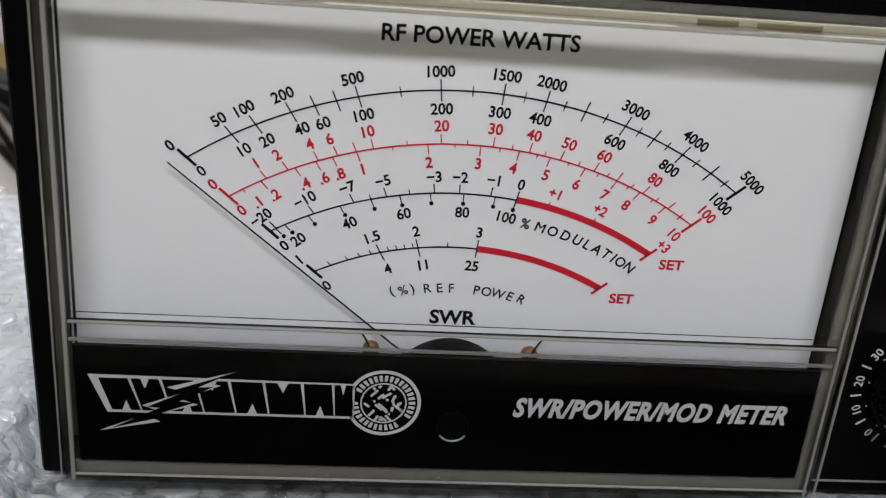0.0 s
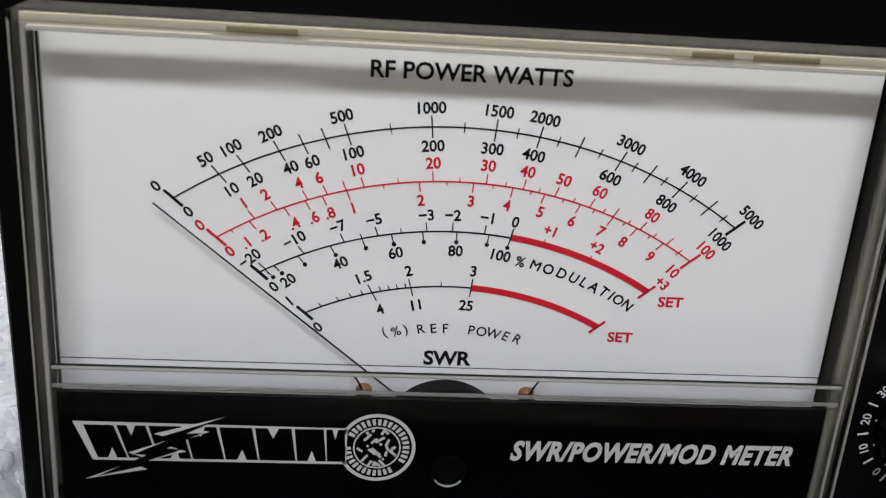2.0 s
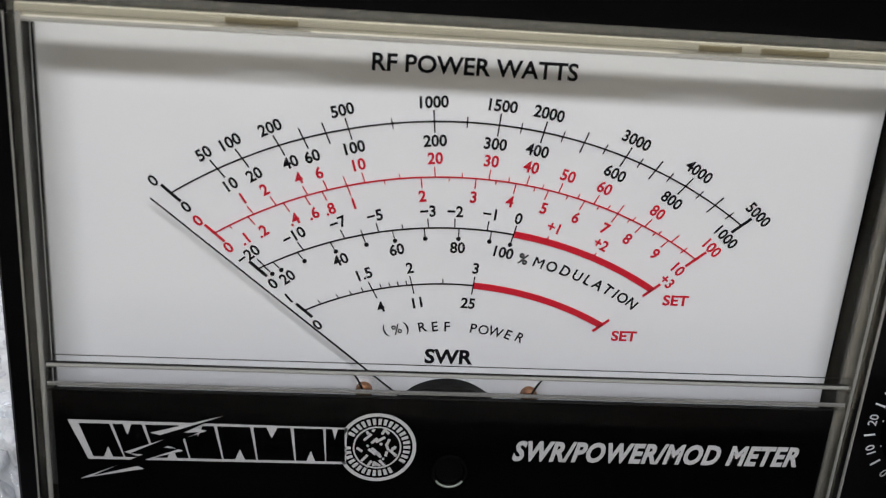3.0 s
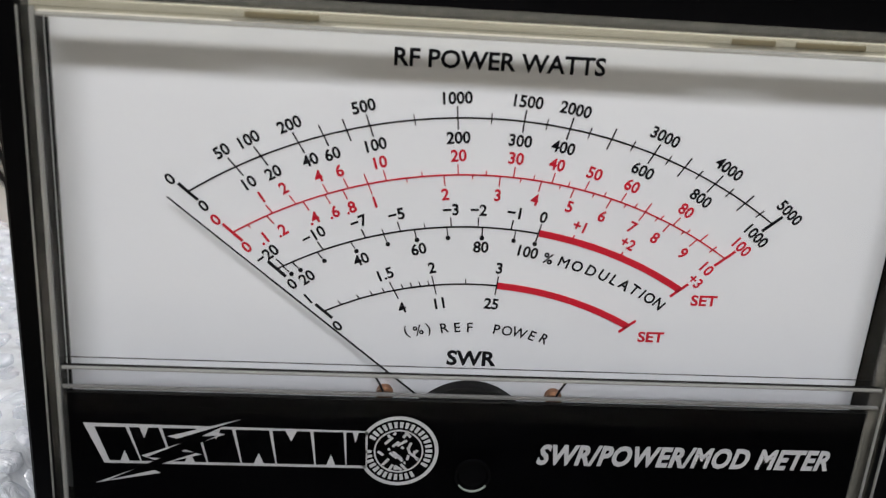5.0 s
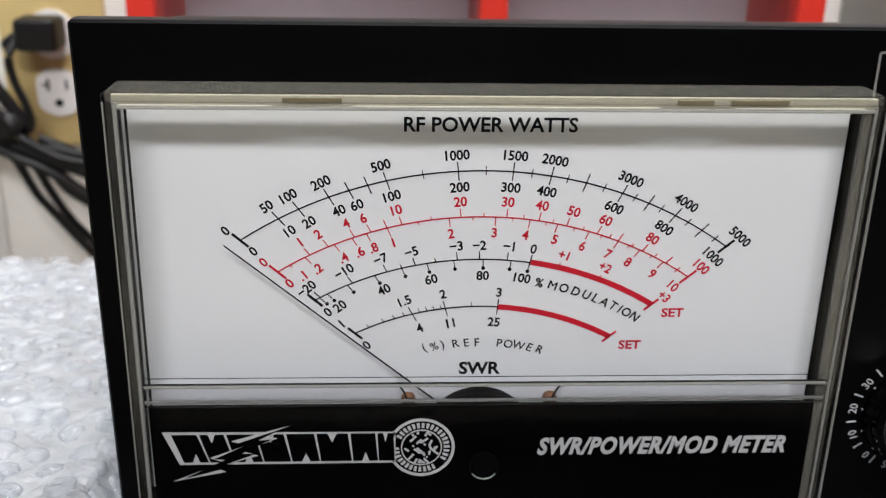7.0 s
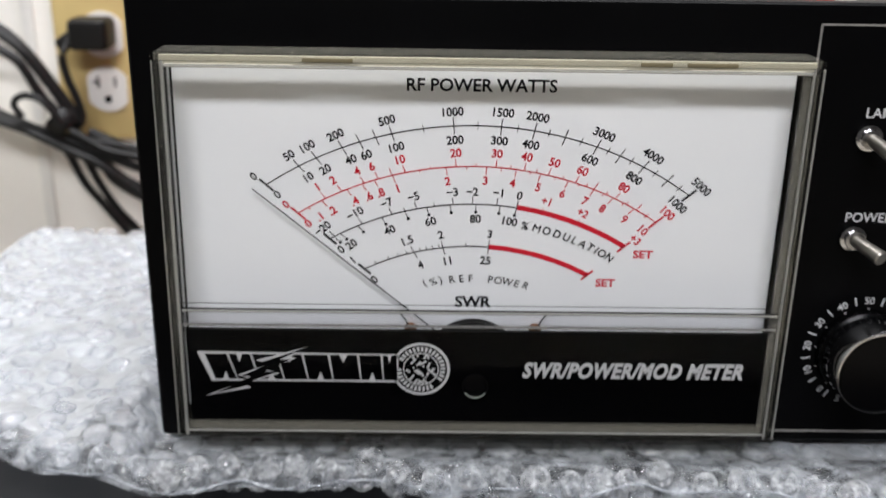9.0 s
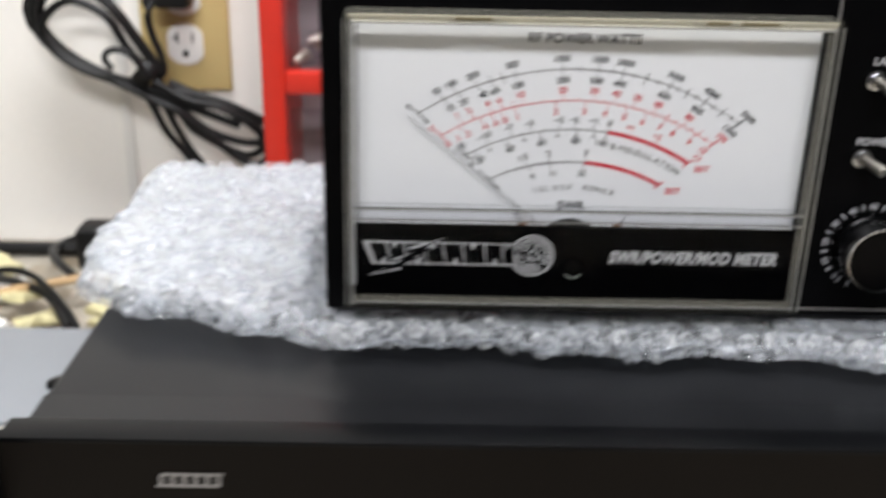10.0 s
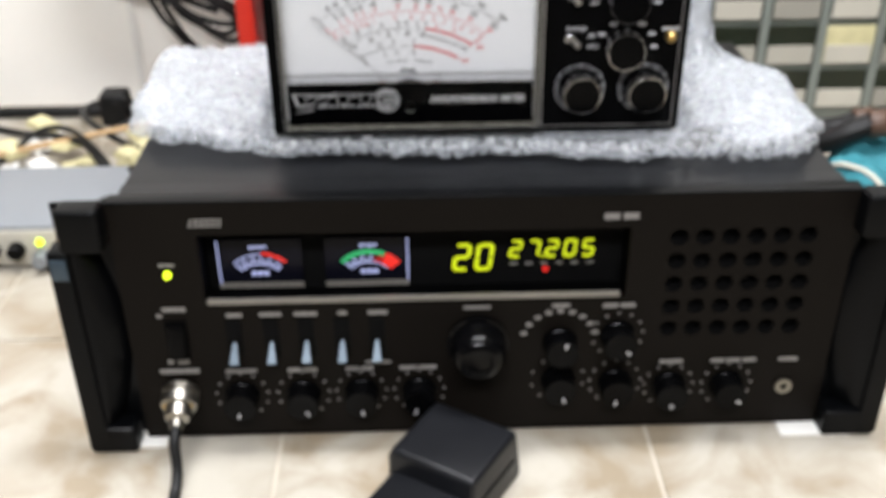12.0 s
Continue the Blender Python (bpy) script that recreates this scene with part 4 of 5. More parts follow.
part("mode_scale", txt, M_PRINT_DIM, panel, "arc of small grey marks", 0)

led = part("power_lamp", lathe(bmesh.new(), [(0, 0.0023), (0.0013, 0.0023), (0.0032, 0.0015), (0.0038, 0.0005)], (-0.188, 0, 0.0905), (0, -1, 0), 16), M_LED, radio, "lit yellow-green power lamp")
rocker = part("rocker_switch", B(-0.1955, -0.1815, -0.0015, 0.0005, 0.0300, 0.0575, bevel=0.0006), M_FACE, radio, "black rocker power switch")
rk = bmesh.new()
box(rk, -0.1940, -0.1830, -0.0060, -0.0012, 0.0315, 0.0560, bevel=0.0012)
for v in rk.verts:
    if v.co.y < -0.003:
        v.co.y += 0.003 * (v.co.z - 0.0315) / 0.0245
part("rocker", rk, M_KNOB, rocker)
for sx in (-0.1535, -0.1305, -0.1090, -0.0870, -0.0655):
    slot = part("paddle_switch", B(sx - 0.0048, sx + 0.0048, -0.0012, 0.0006, 0.0290, 0.0570, bevel=0.0004), M_HOLE, radio, "dark slot with a steel paddle lever")
    lv = bmesh.new()
    for d, w in ((0.0, 0.0012), (0.0145, 0.0031)):
        for s in (-1, 1):
            for q in (-0.0009, 0.0009):
                lv.verts.new((sx + s * w, -0.0008 - 0.70 * d + q * 0.7, 0.0410 - 0.72 * d - q * 0.7))
    bmesh.ops.convex_hull(lv, input=lv.verts[:])
    bmesh.ops.bevel(lv, geom=lv.edges[:], offset=0.0004, segments=1, affect="EDGES")
    part("lever", lv, M_LEVER, slot, "pale steel paddle lever")
for kx, kz, mark in ((-0.153, -0.0010, 190), (-0.114, -0.0010, 150), (-0.077, -0.0005, 170), (-0.040, -0.0005, 200), (0.0485, 0.0350, 20), (0.0490, 0.0055, 160), (0.0845, 0.0395, 130), (0.0855, 0.0025, 190), (0.1205, -0.0010, 180), (0.1580, -0.0010, 130)):
    knob_on(radio, kx, 0.0, kz, 0.0105, 0.014, False, mark)
tune = part("tuning_knob", lathe(bmesh.new(), [(0, 0.0195), (0.004, 0.0195), (0.0045, 0.0175), (0.0120, 0.0172), (0.0155, 0.0168), (0.0188, 0.0158), (0.0215, 0.0142), (0.0235, 0.0120), (0.0245, 0.0095), (0.0243, 0.0080), (0.0228, 0.0070)], (-0.003, 0, 0.0375), (0, -1, 0), 44), M_GLOSS, radio, "large glossy black channel knob")
jack = part("phone_jack", ring(bmesh.new(), 0.1955, -0.0030, 0.0027, 0.0052, -0.0022, 0.0005, 24), M_SATIN, radio, "nickel phone jack")
mic_plug = part("mic_connector", lathe(bmesh.new(), [(0, 0.0112), (0.003, 0.0112), (0.0032, 0.0092), (0.0060, 0.0092), (0.0063, 0.0114), (0.0125, 0.0114), (0.0130, 0.0084), (0.021, 0.0078), (0.023, 0.0048), (0.028, 0.0042)], (-0.1915, 0.0, 0.0045), (0, -0.93, -0.37), 20), M_SATIN, radio, "shiny screw-on microphone plug")
for k in range(2):
    part("collar_screw", lathe(bmesh.new(), [(0, 0.0022), (0.0016, 0.0020)], (-0.1915 + (-1) ** k * 0.0075, -0.012, 0.002), (0, -1, 0.2), 10), M_BRASS, mic_plug)

# side handles: a bar with two end blocks, set a little proud of the panel
for side in (-1, 1):
    wide = 0.0095 if side > 0 else 0.004

    def X(a, b):
        a, b = (a + wide if a > 0.23 else a), b + wide
        return (a, b) if side > 0 else (-b, -a)
    h = bmesh.new()
    box(h, *X(0.2185, 0.2475 - (0.008 if side < 0 else 0)), -0.0135, 0.0035, 0.1125, 0.1405, bevel=0.0035, seg=3)
    box(h, *X(0.2350, 0.2480), -0.0135, 0.0035, -0.0340, 0.1140, bevel=0.0025, seg=3)
    box(h, *X(0.2215, 0.2475), -0.0130, 0.0035, -0.0362, -0.0160, bevel=0.003, seg=3)
    hd = part("handle", h, M_RADIO, radio, "black cast carrying handle")
    curve = bmesh.new()
    rows = []
    for z in np.linspace(-0.018, 0.116, 15):
        k = math.sin(math.pi * (z + 0.018) / 0.134)
        rows.append([curve.verts.new(((side * (0.2355 + wide - q * (0.004 + wide + 0.013 * k))), -0.010 + 0.016 * q * q, z)) for q in np.linspace(0, 1, 7)])
    for a, b in zip(rows, rows[1:]):
        for k in range(6):
            curve.faces.new((a[k], a[k + 1], b[k + 1], b[k]))
    part("grip_hollow", curve, M_RADIO, hd, "curved hollow behind the grip")
    part("side_ear", B(*X(0.2187, 0.2470), 0.0062, 0.0092, -0.034, 0.136, bevel=0.0005), M_RADIO, hd)
    part("bolt", B(*X(0.2365, 0.2462), -0.0150, -0.0130, 0.0965, 0.1100, bevel=0.0008), M_LEVER, hd, "small grey fixing block")

# ---------------------------------------------------------------- bubble wrap under the meter
TOP = 0.1358  # top of the radio


def smooth(a, b, x):
    t = min(1, max(0, (x - a) / (b - a)))
    return t * t * (3 - 2 * t)


def edge_front(x):
    xs = (-0.245, -0.219, -0.195, -0.126, 0.0, 0.087, 0.15, 0.195, 0.215, 0.235)
    ys = (0.120, 0.086, 0.070, 0.057, 0.052, 0.044, 0.040, 0.040, 0.062, 0.10)
    return float(np.interp(x, xs, ys)) + 0.0025 * math.sin(61 * x) + 0.0015 * math.sin(173 * x + 1)


def edge_left(y):
    return -0.236 - 0.004 * math.sin(31 * y) + 0.014 * smooth(0.13, 0.08, y)


def edge_right(y):
    return 0.226 - 0.020 * smooth(0.13, 0.24, y) + 0.004 * math.sin(44 * y)


def wrap_height(x, y):
    """Height of the crumpled sheet above the radio's top."""
    d = min(y - edge_front(x), x - edge_left(y), edge_right(y) - x)
    lip = math.sqrt(max(0.0, 1 - (1 - min(1, max(0, d) / 0.012)) ** 2))
    n = noise.noise(Vector((x * 22, y * 22, 1.7))) + 0.5 * noise.noise(Vector((x * 61, y * 61, 4.2)))
    fine = abs(noise.noise(Vector((x * 130, y * 130, 2.2)))) + 0.6 * abs(noise.noise(Vector((x * 260 + 40 * y, y * 260, 7.1))))
    free = 0.0150 - 0.0124 * smooth(0.14, 0.24, y) + 0.0032 * n * (1 - 0.7 * smooth(0.15, 0.25, y)) + 0.0014 * fine
    free += 0.003 * math.exp(-(((x + 0.222) / 0.02) ** 2) - ((y - 0.14) / 0.05) ** 2)  # bunched left end
    free += 0.006 * math.exp(-(((x - 0.19) / 0.04) ** 2) - ((y - 0.115) / 0.05) ** 2)  # right front fold
    free += 0.008 * math.exp(-(((x - 0.172) / 0.035) ** 2) - ((y - 0.245) / 0.05) ** 2) + 0.095 * math.exp(-(((x - 0.166) / 0.0130) ** 2) - ((y - 0.212) / 0.022) ** 2)  # heap behind the meter
    pressed = 0.0074
    inside = smooth(-0.142, -0.128, x) * smooth(0.142, 0.128, x) * smooth(0.060, 0.072, y) * smooth(0.188, 0.174, y)
    strip = smooth(-0.15, -0.128, x) * smooth(0.15, 0.13, x) * (1 - smooth(0.060, 0.075, y))
    h = free * (1 - inside) + pressed * inside
    h = h * (1 - 0.45 * strip) + 0.45 * strip * 0.0088
    return TOP + 0.0012 + h * lip


wrap = thing("bubble_wrap", (0, 0.16, TOP), "crumpled clear bubble wrap sheet on top of the radio", "bubble wrap")
sheet = bmesh.new()
NX, NY = 300, 170
grid = []
for j in range(NY + 1):
    row = []
    for i in range(NX + 1):
        s, t = i / NX, j / NY
        y = 0.04 + 0.25 * t
        x = edge_left(y) + (edge_right(y) - edge_left(y)) * s
        f = edge_front(x) + 0.0016
        y = f + (0.271 + 0.006 * math.sin(40 * x) - f) * t ** 1.25
        x = max(edge_left(y), min(edge_right(y), x))
        row.append(sheet.verts.new((x, y, max(wrap_height(x, y) - 0.003, TOP - 0.0001 - 0.0015 * (1 - smooth(0, 0.004, y - f))))))
    grid.append(row)
for j in range(NY):
    for i in range(NX):
        sheet.faces.new((grid[j][i], grid[j][i + 1], grid[j + 1][i + 1], grid[j + 1][i])).material_index = 1 if j < (32 if -0.15 < grid[j][i].co.x < 0.16 else 13) else 0
part("sheet", sheet, M_WRAP, wrap, "milky plastic film", 60).data.materials.append(M_LIP)

bubbles = bmesh.new()
rnd = random.Random(11)


def bubble(c, up, r, h):
    q = up.to_track_quat("Z", "Y")
    seg, rings = 10, ((-0.7, 1.0), (0.25, 0.92), (0.75, 0.62))
    sx, sy = rnd.uniform(0.85, 1.12), rnd.uniform(0.85, 1.12)
    off = [rnd.uniform(0.9, 1.1) for _ in range(seg)]
    loops = [[bubbles.verts.new(c + q @ Vector((r * k * off[n] * sx * math.cos(2 * math.pi * n / seg), r * k * off[n] * sy * math.sin(2 * math.pi * n / seg), h * z))) for n in range(seg)] for z, k in rings]
    tip = bubbles.verts.new(c + q @ Vector((rnd.uniform(-0.2, 0.2) * r, rnd.uniform(-0.2, 0.2) * r, h * rnd.uniform(0.75, 1.0))))
    for a, b in zip(loops, loops[1:]):
        for n in range(seg):
            bubbles.faces.new((a[n], a[(n + 1) % seg], b[(n + 1) % seg], b[n]))
    for n in range(seg):
        bubbles.faces.new((loops[-1][n], loops[-1][(n + 1) % seg], tip))


pitch = 0.0099
yy, odd = 0.036, 0
while yy < 0.268:
    xx = -0.245 + (pitch / 2 if odd else 0)
    while xx < 0.235:
        x, y = xx + rnd.uniform(-0.0021, 0.0021), yy + rnd.uniform(-0.0021, 0.0021)
        if y > edge_front(x) + 0.006 and edge_left(y) + 0.002 < x < edge_right(y) - 0.002 and not (-0.124 < x < 0.124 and 0.082 < y < 0.172) and not (-0.145 < x < 0.15 and y < 0.066):
            e = 0.002
            z = wrap_height(x, y)
            up = Vector((wrap_height(x - e, y) - wrap_height(x + e, y), wrap_height(x, y - e) - wrap_height(x, y + e), 2 * e)).normalized()
            bubble(Vector((x, y, z - 0.0030)), up, rnd.uniform(0.0038, 0.0054), rnd.uniform(0.0006, 0.0015))
        xx += pitch
    yy += pitch * 0.866
    odd = 1 - odd
part("bubble_field", bubbles, M_FIELD, wrap, "air bubbles of the film", 70, "stuff")
bubbles = bmesh.new()
# two staggered rows of clear, crushed bubbles that face out along the folded front edge


def crushed(c, up, r, h):
    """A clear round bubble with a dented, wrinkled face."""
    bm = bmesh.new()
    q = up.to_track_quat("Z", "Y")
    seg, loops = 14, []
    seed = Vector((c.x * 900, c.z * 900, 3.3))
    for z, k in ((0, 1.0), (0.5, 0.97), (0.85, 0.82), (1.0, 0.58), (0.9, 0.30)):
        ring_ = []
        for n in range(seg):
            a = 2 * math.pi * n / seg
            p = Vector((k * math.cos(a), k * math.sin(a), 0))
            dent = noise.noise(p * 2.2 + seed) * (1.1 if k < 0.9 else 0.15)
            wob = 1 + 0.08 * noise.noise(p * 1.3 + seed * 1.7)
            ring_.append(bm.verts.new(c + q @ Vector((r * p.x * wob, r * p.y * wob, h * max(0.0, z + 0.75 * dent * min(1, z * 1.5))))))
        loops.append(ring_)
    tip = bm.verts.new(c + q @ Vector((0, 0, h * rnd.uniform(0.4, 0.9))))
    for a, b in zip(loops, loops[1:]):
        for n in range(seg):
            bm.faces.new((a[n], a[(n + 1) % seg], b[(n + 1) % seg], b[n]))
    for n in range(seg):
        bm.faces.new((loops[-1][n], loops[-1][(n + 1) % seg], tip))
    return bm


for level, zz in enumerate((0.0056, 0.0100)):
    x = -0.222 + 0.0042 * level
    while x < 0.212:
        x += 0.0088 + rnd.uniform(-0.0018, 0.0026)
        if level == 0 and x < -0.118:
            continue
        y = edge_front(x) + 0.0044 - 0.0004 * level + rnd.uniform(-0.0014, 0.0009)
        up = Vector((rnd.uniform(-0.25, 0.25), -1, rnd.uniform(-0.05, 0.25) + 0.35 * level)).normalized()
        part("bubble", crushed(Vector((x, y, TOP + zz + rnd.uniform(-0.0004, 0.0008))), up, rnd.uniform(0.0028, 0.0044), rnd.uniform(0.0008, 0.0020)), M_BUBBLE if x > -0.125 else M_LIP, wrap, "", 40)
ridge = bmesh.new()
tube(ridge, [(x, edge_front(x) + 0.0004 - 0.0010 * math.sin(37 * x) + 0.0008 * math.sin(411 * x), TOP + 0.0080 + 0.0014 * math.sin(29 * x + 1) + 0.0007 * math.sin(530 * x) + 0.0005 * math.sin(1217 * x)) for x in np.linspace(-0.155, 0.20, 42)], 0.0003, 6, 3)
part("sealed_edge", ridge, M_LIP, wrap, "shiny sealed edge of the film")

# ---------------------------------------------------------------- wall outlet, plug and bundled cord
OX, OZ = -0.2946, 0.1590
outlet = thing("wall_outlet", (OX, WALLY, OZ), "tan wall plate with two white power sockets", "outlet")
part("plate", B(OX - 0.036, OX + 0.036, WALLY - 0.0055, WALLY - 0.0002, OZ - 0.058, OZ + 0.058, bevel=0.0025, seg=3), M_IVORY, outlet, "tan plastic cover plate")
for k, oz in enumerate((OZ - 0.0195, OZ + 0.0205)):
    r = bmesh.new()
    prism(r, [(OX + max(-0.0145, min(0.0145, 0.0172 * math.cos(t))), oz + 0.0168 * math.sin(t)) for t in np.linspace(0, 2 * math.pi, 33)[:-1]], WALLY - 0.0075, WALLY - 0.005)
    soc = part("socket", r, M_WHITE, outlet, "white socket face")
    sl = bmesh.new()
    box(sl, OX - 0.0072, OX - 0.0054, WALLY - 0.0079, WALLY - 0.0074, oz + 0.001, oz + 0.0095)
    box(sl, OX - 0.0105, OX - 0.0054, WALLY - 0.0079, WALLY - 0.0074, oz + 0.0045, oz + 0.006)
    box(sl, OX + 0.0054, OX + 0.0070, WALLY - 0.0079, WALLY - 0.0074, oz + 0.0015, oz + 0.009)
    disc(sl, OX, oz - 0.0075, 0.0028, WALLY - 0.0079, WALLY - 0.0074, 14)
    part("slots", sl, M_HOLE, soc, "dark slots", 0)
part("screw", lathe(bmesh.new(), [(0, 0.003), (0.0012, 0.0024)], (OX, WALLY - 0.0055, OZ + 0.0005), (0, -1, 0), 12), M_IVORY, outlet)

cord = thing("appliance_lead", (OX, WALLY - 0.03, OZ), "black power cord with plug, bundled in a hanging coil", "power cord")
plug = bmesh.new()
box(plug, OX - 0.017, OX + 0.011, WALLY - 0.034, WALLY - 0.0082, OZ + 0.0125, OZ + 0.0345, bevel=0.005, seg=3)
lathe(plug, [(0, 0.0065), (0.012, 0.0052), (0.016, 0.004)], (OX - 0.012, WALLY - 0.024, OZ + 0.022), (-1, 0, -0.5), 12)
part("plug", plug, M_CABLE, cord, "moulded black plug")
CY = WALLY - 0.033
part("lead", tube(bmesh.new(), [(-0.3115, CY + 0.006, 0.1800), (-0.3160, CY, 0.1680), (-0.3140, CY, 0.1520), (-0.3085, CY, 0.1361), (-0.3068, CY, 0.1241), (-0.3115, CY, 0.1180), (-0.3230, CY, 0.1190)], 0.0030), M_CABLE, cord)


def strand(name, pts, y, r=0.0033):
    part(name, tube(bmesh.new(), [(x, CY + y, z) for x, z in pts], r), M_CABLE, cord)


strand("coil", ((-0.307, 0.120), (-0.3226, 0.144), (-0.3394, 0.1694), (-0.3568, 0.1866), (-0.377, 0.1951), (-0.3951, 0.1903), (-0.409, 0.1748), (-0.4077, 0.1573), (-0.3973, 0.1475), (-0.380, 0.1297), (-0.3535, 0.1177), (-0.3264, 0.1097), (-0.2946, 0.1058), (-0.267, 0.0999), (-0.2416, 0.0897), (-0.226, 0.0800), (-0.2240, 0.0690), (-0.2434, 0.0645), (-0.2713, 0.0727), (-0.2885, 0.0852), (-0.303, 0.1017), (-0.318, 0.121)), 0.0)
strand("coil", ((-0.315, 0.122), (-0.331, 0.140), (-0.344, 0.1635), (-0.3583, 0.1741), (-0.3754, 0.1779), (-0.3903, 0.1691), (-0.3982, 0.1554), (-0.3905, 0.1396), (-0.3725, 0.1257), (-0.3457, 0.1157), (-0.3172, 0.1016), (-0.296, 0.0914), (-0.2733, 0.0727), (-0.2503, 0.0537), (-0.236, 0.0480), (-0.226, 0.0560), (-0.232, 0.0760), (-0.2600, 0.0945), (-0.2900, 0.1020), (-0.314, 0.1160)), -0.0068)
strand("coil", ((-0.3166, 0.126), (-0.3331, 0.1558), (-0.3485, 0.1752), (-0.3662, 0.1885), (-0.3835, 0.1903), (-0.3965, 0.1807), (-0.4029, 0.1632), (-0.3956, 0.1455), (-0.3742, 0.1277), (-0.3402, 0.1117), (-0.3039, 0.0934), (-0.2895, 0.0747), (-0.2662, 0.060), (-0.2443, 0.0516), (-0.231, 0.0610), (-0.238, 0.0790), (-0.2700, 0.0960), (-0.305, 0.1120)), 0.0068)
strand("coil", ((-0.312, 0.124), (-0.3270, 0.1490), (-0.3430, 0.1720), (-0.3600, 0.1850), (-0.3800, 0.1900), (-0.3960, 0.1850), (-0.4050, 0.1700), (-0.4010, 0.1500), (-0.3850, 0.1345), (-0.3600, 0.1215), (-0.3300, 0.1130), (-0.3000, 0.1000), (-0.2720, 0.0890), (-0.2480, 0.0800)), -0.0034)
strand("tail", ((-0.3264, 0.1097), (-0.318, 0.0933), (-0.3098, 0.0746), (-0.299, 0.0598), (-0.2843, 0.0406), (-0.268, 0.020)), 0.0, 0.0030)
strand("tail", ((-0.316, 0.1060), (-0.3080, 0.0880), (-0.300, 0.0700), (-0.288, 0.0500), (-0.270, 0.030)), 0.0066, 0.0030)
strand("tie_end", ((-0.3440, 0.1262), (-0.3493, 0.1359), (-0.3426, 0.1419), (-0.331, 0.140), (-0.3221, 0.130), (-0.3172, 0.120)), -0.0135, 0.0025)
part("tie", lathe(bmesh.new(), [(-0.007, 0.0112), (-0.003, 0.0128), (0.003, 0.0128), (0.007, 0.0112)], (-0.3205, CY, 0.1215), (1, 0, -0.95), 16), M_CABLE, cord, "black tie round the bundle")

# ---------------------------------------------------------------- red parts rack behind the meter
rack = thing("parts_rack", (-0.02, 0.50, BENCH), "red plastic parts rack with clear bins of small parts", "parts rack")
RY = 0.462
for x in (-0.214, -0.012, 0.175):
    part("upright", B(x, x + 0.0165, RY, RY + 0.09, BENCH, 0.36, bevel=0.002), M_REDBAR, rack, "red upright")
for z in (0.03, 0.1275, 0.235, 0.34):
    for xa, xb in ((-0.1973, -0.0122), (0.0047, 0.1748)):
        part("rail", B(xa, xb, RY + 0.002, RY + 0.012, z, z + 0.0165, bevel=0.002), M_REDBAR, rack, "red cross rail")
part("back", B(-0.2135, 0.191, RY + 0.0905, RY + 0.094, BENCH, 0.36), M_BACK, rack, "pale back board")
rnd = random.Random(3)
for xa, xb in ((-0.1965, -0.013), (0.0052, 0.1745)):
    for za, zb in ((0.0475, 0.126), (0.1455, 0.2335), (0.253, 0.338)):
        bin_ = bmesh.new()
        box(bin_, xa + 0.001, xb - 0.001, RY + 0.014, RY + 0.0155, za, zb - 0.012)
        box(bin_, xa + 0.001, xb - 0.001, RY + 0.0157, RY + 0.085, za, za + 0.0015)
        bn = part("bin", bin_, M_BIN, rack, "smoky clear bin", 0)
        bits = bmesh.new()
        for k in range(46):
            c = Vector((rnd.uniform(xa + 0.012, xb - 0.012), rnd.uniform(RY + 0.022, RY + 0.06), za + rnd.uniform(0.006, 0.020)))
            d = Vector((rnd.uniform(-1, 1), rnd.uniform(-1, 1), rnd.uniform(-0.4, 0.4)))
            lathe(bits, [(0, rnd.uniform(0.003, 0.006)), (rnd.uniform(0.004, 0.014), rnd.uniform(0.002, 0.005))], c, d, 8)
        part("small_parts", bits, M_PARTS, bn, "loose plated hardware", 30, "stuff")
part("card", B(-0.163, -0.112, RY - 0.002, RY - 0.0008, 0.0610, 0.1215), M_WHITE, rack, "white label card")
part("card", B(-0.1635, -0.1115, RY - 0.003, RY - 0.0021, 0.1115, 0.1225), M_PAPER, rack, "white label card")
stick = solo("wooden_stick", tube(bmesh.new(), [(-0.152, 0.425, 0.070), (-0.118, 0.434, 0.086), (-0.060, 0.448, 0.110)], 0.0042, 8), M_WOOD, "short brown wooden stick leaning on the rack", "stick")

# ---------------------------------------------------------------- drawer cabinet behind, to the side
cab = thing("drawer_cabinet", (0.46, 0.55, BENCH), "grey-green cabinet of small clear drawers with paper labels", "drawer cabinet")
KX0, KYF, PXW, PZH = 0.2585, 0.485, 0.0605, 0.0485
part("shell", B(KX0 - 0.006, KX0 + 7 * PXW + 0.004, KYF + 0.006, WALLY - 0.003, BENCH, 0.293, bevel=0.003), M_CABINET, cab, "grey plastic shell")
rnd = random.Random(8)
for i in range(7):
    for j in range(6):
        xa, za = KX0 + i * PXW, BENCH + 0.020 + j * PZH
        dr = part("drawer", B(xa + 0.0044, xa + PXW - 0.0044, KYF, KYF + 0.0055, za + 0.002, za + PZH - 0.006, bevel=0.0012), M_DRAWER if (i, j) != (2, 1) else M_YELLOW, cab, "small clear drawer" if (i, j) != (2, 1) else "small yellow drawer")
        part("paper_label", B(xa + 0.0065, xa + PXW - 0.0065, KYF - 0.0016, KYF - 0.0002, za + 0.0030, za + 0.0225), M_PAPER, dr, "cream paper label")
for i in range(8):
    part("divider", B(KX0 + i * PXW - 0.0042, KX0 + i * PXW + 0.0042, KYF - 0.002, KYF + 0.0058, BENCH + 0.006, 0.290), M_CABINET, cab)

# ---------------------------------------------------------------- grey box and clutter beside the radio
gb = thing("grey_metal_box", (-0.36, 0.28, BENCH), "light grey metal electronics box with dark rubber caps", "metal box")
GT = 0.003
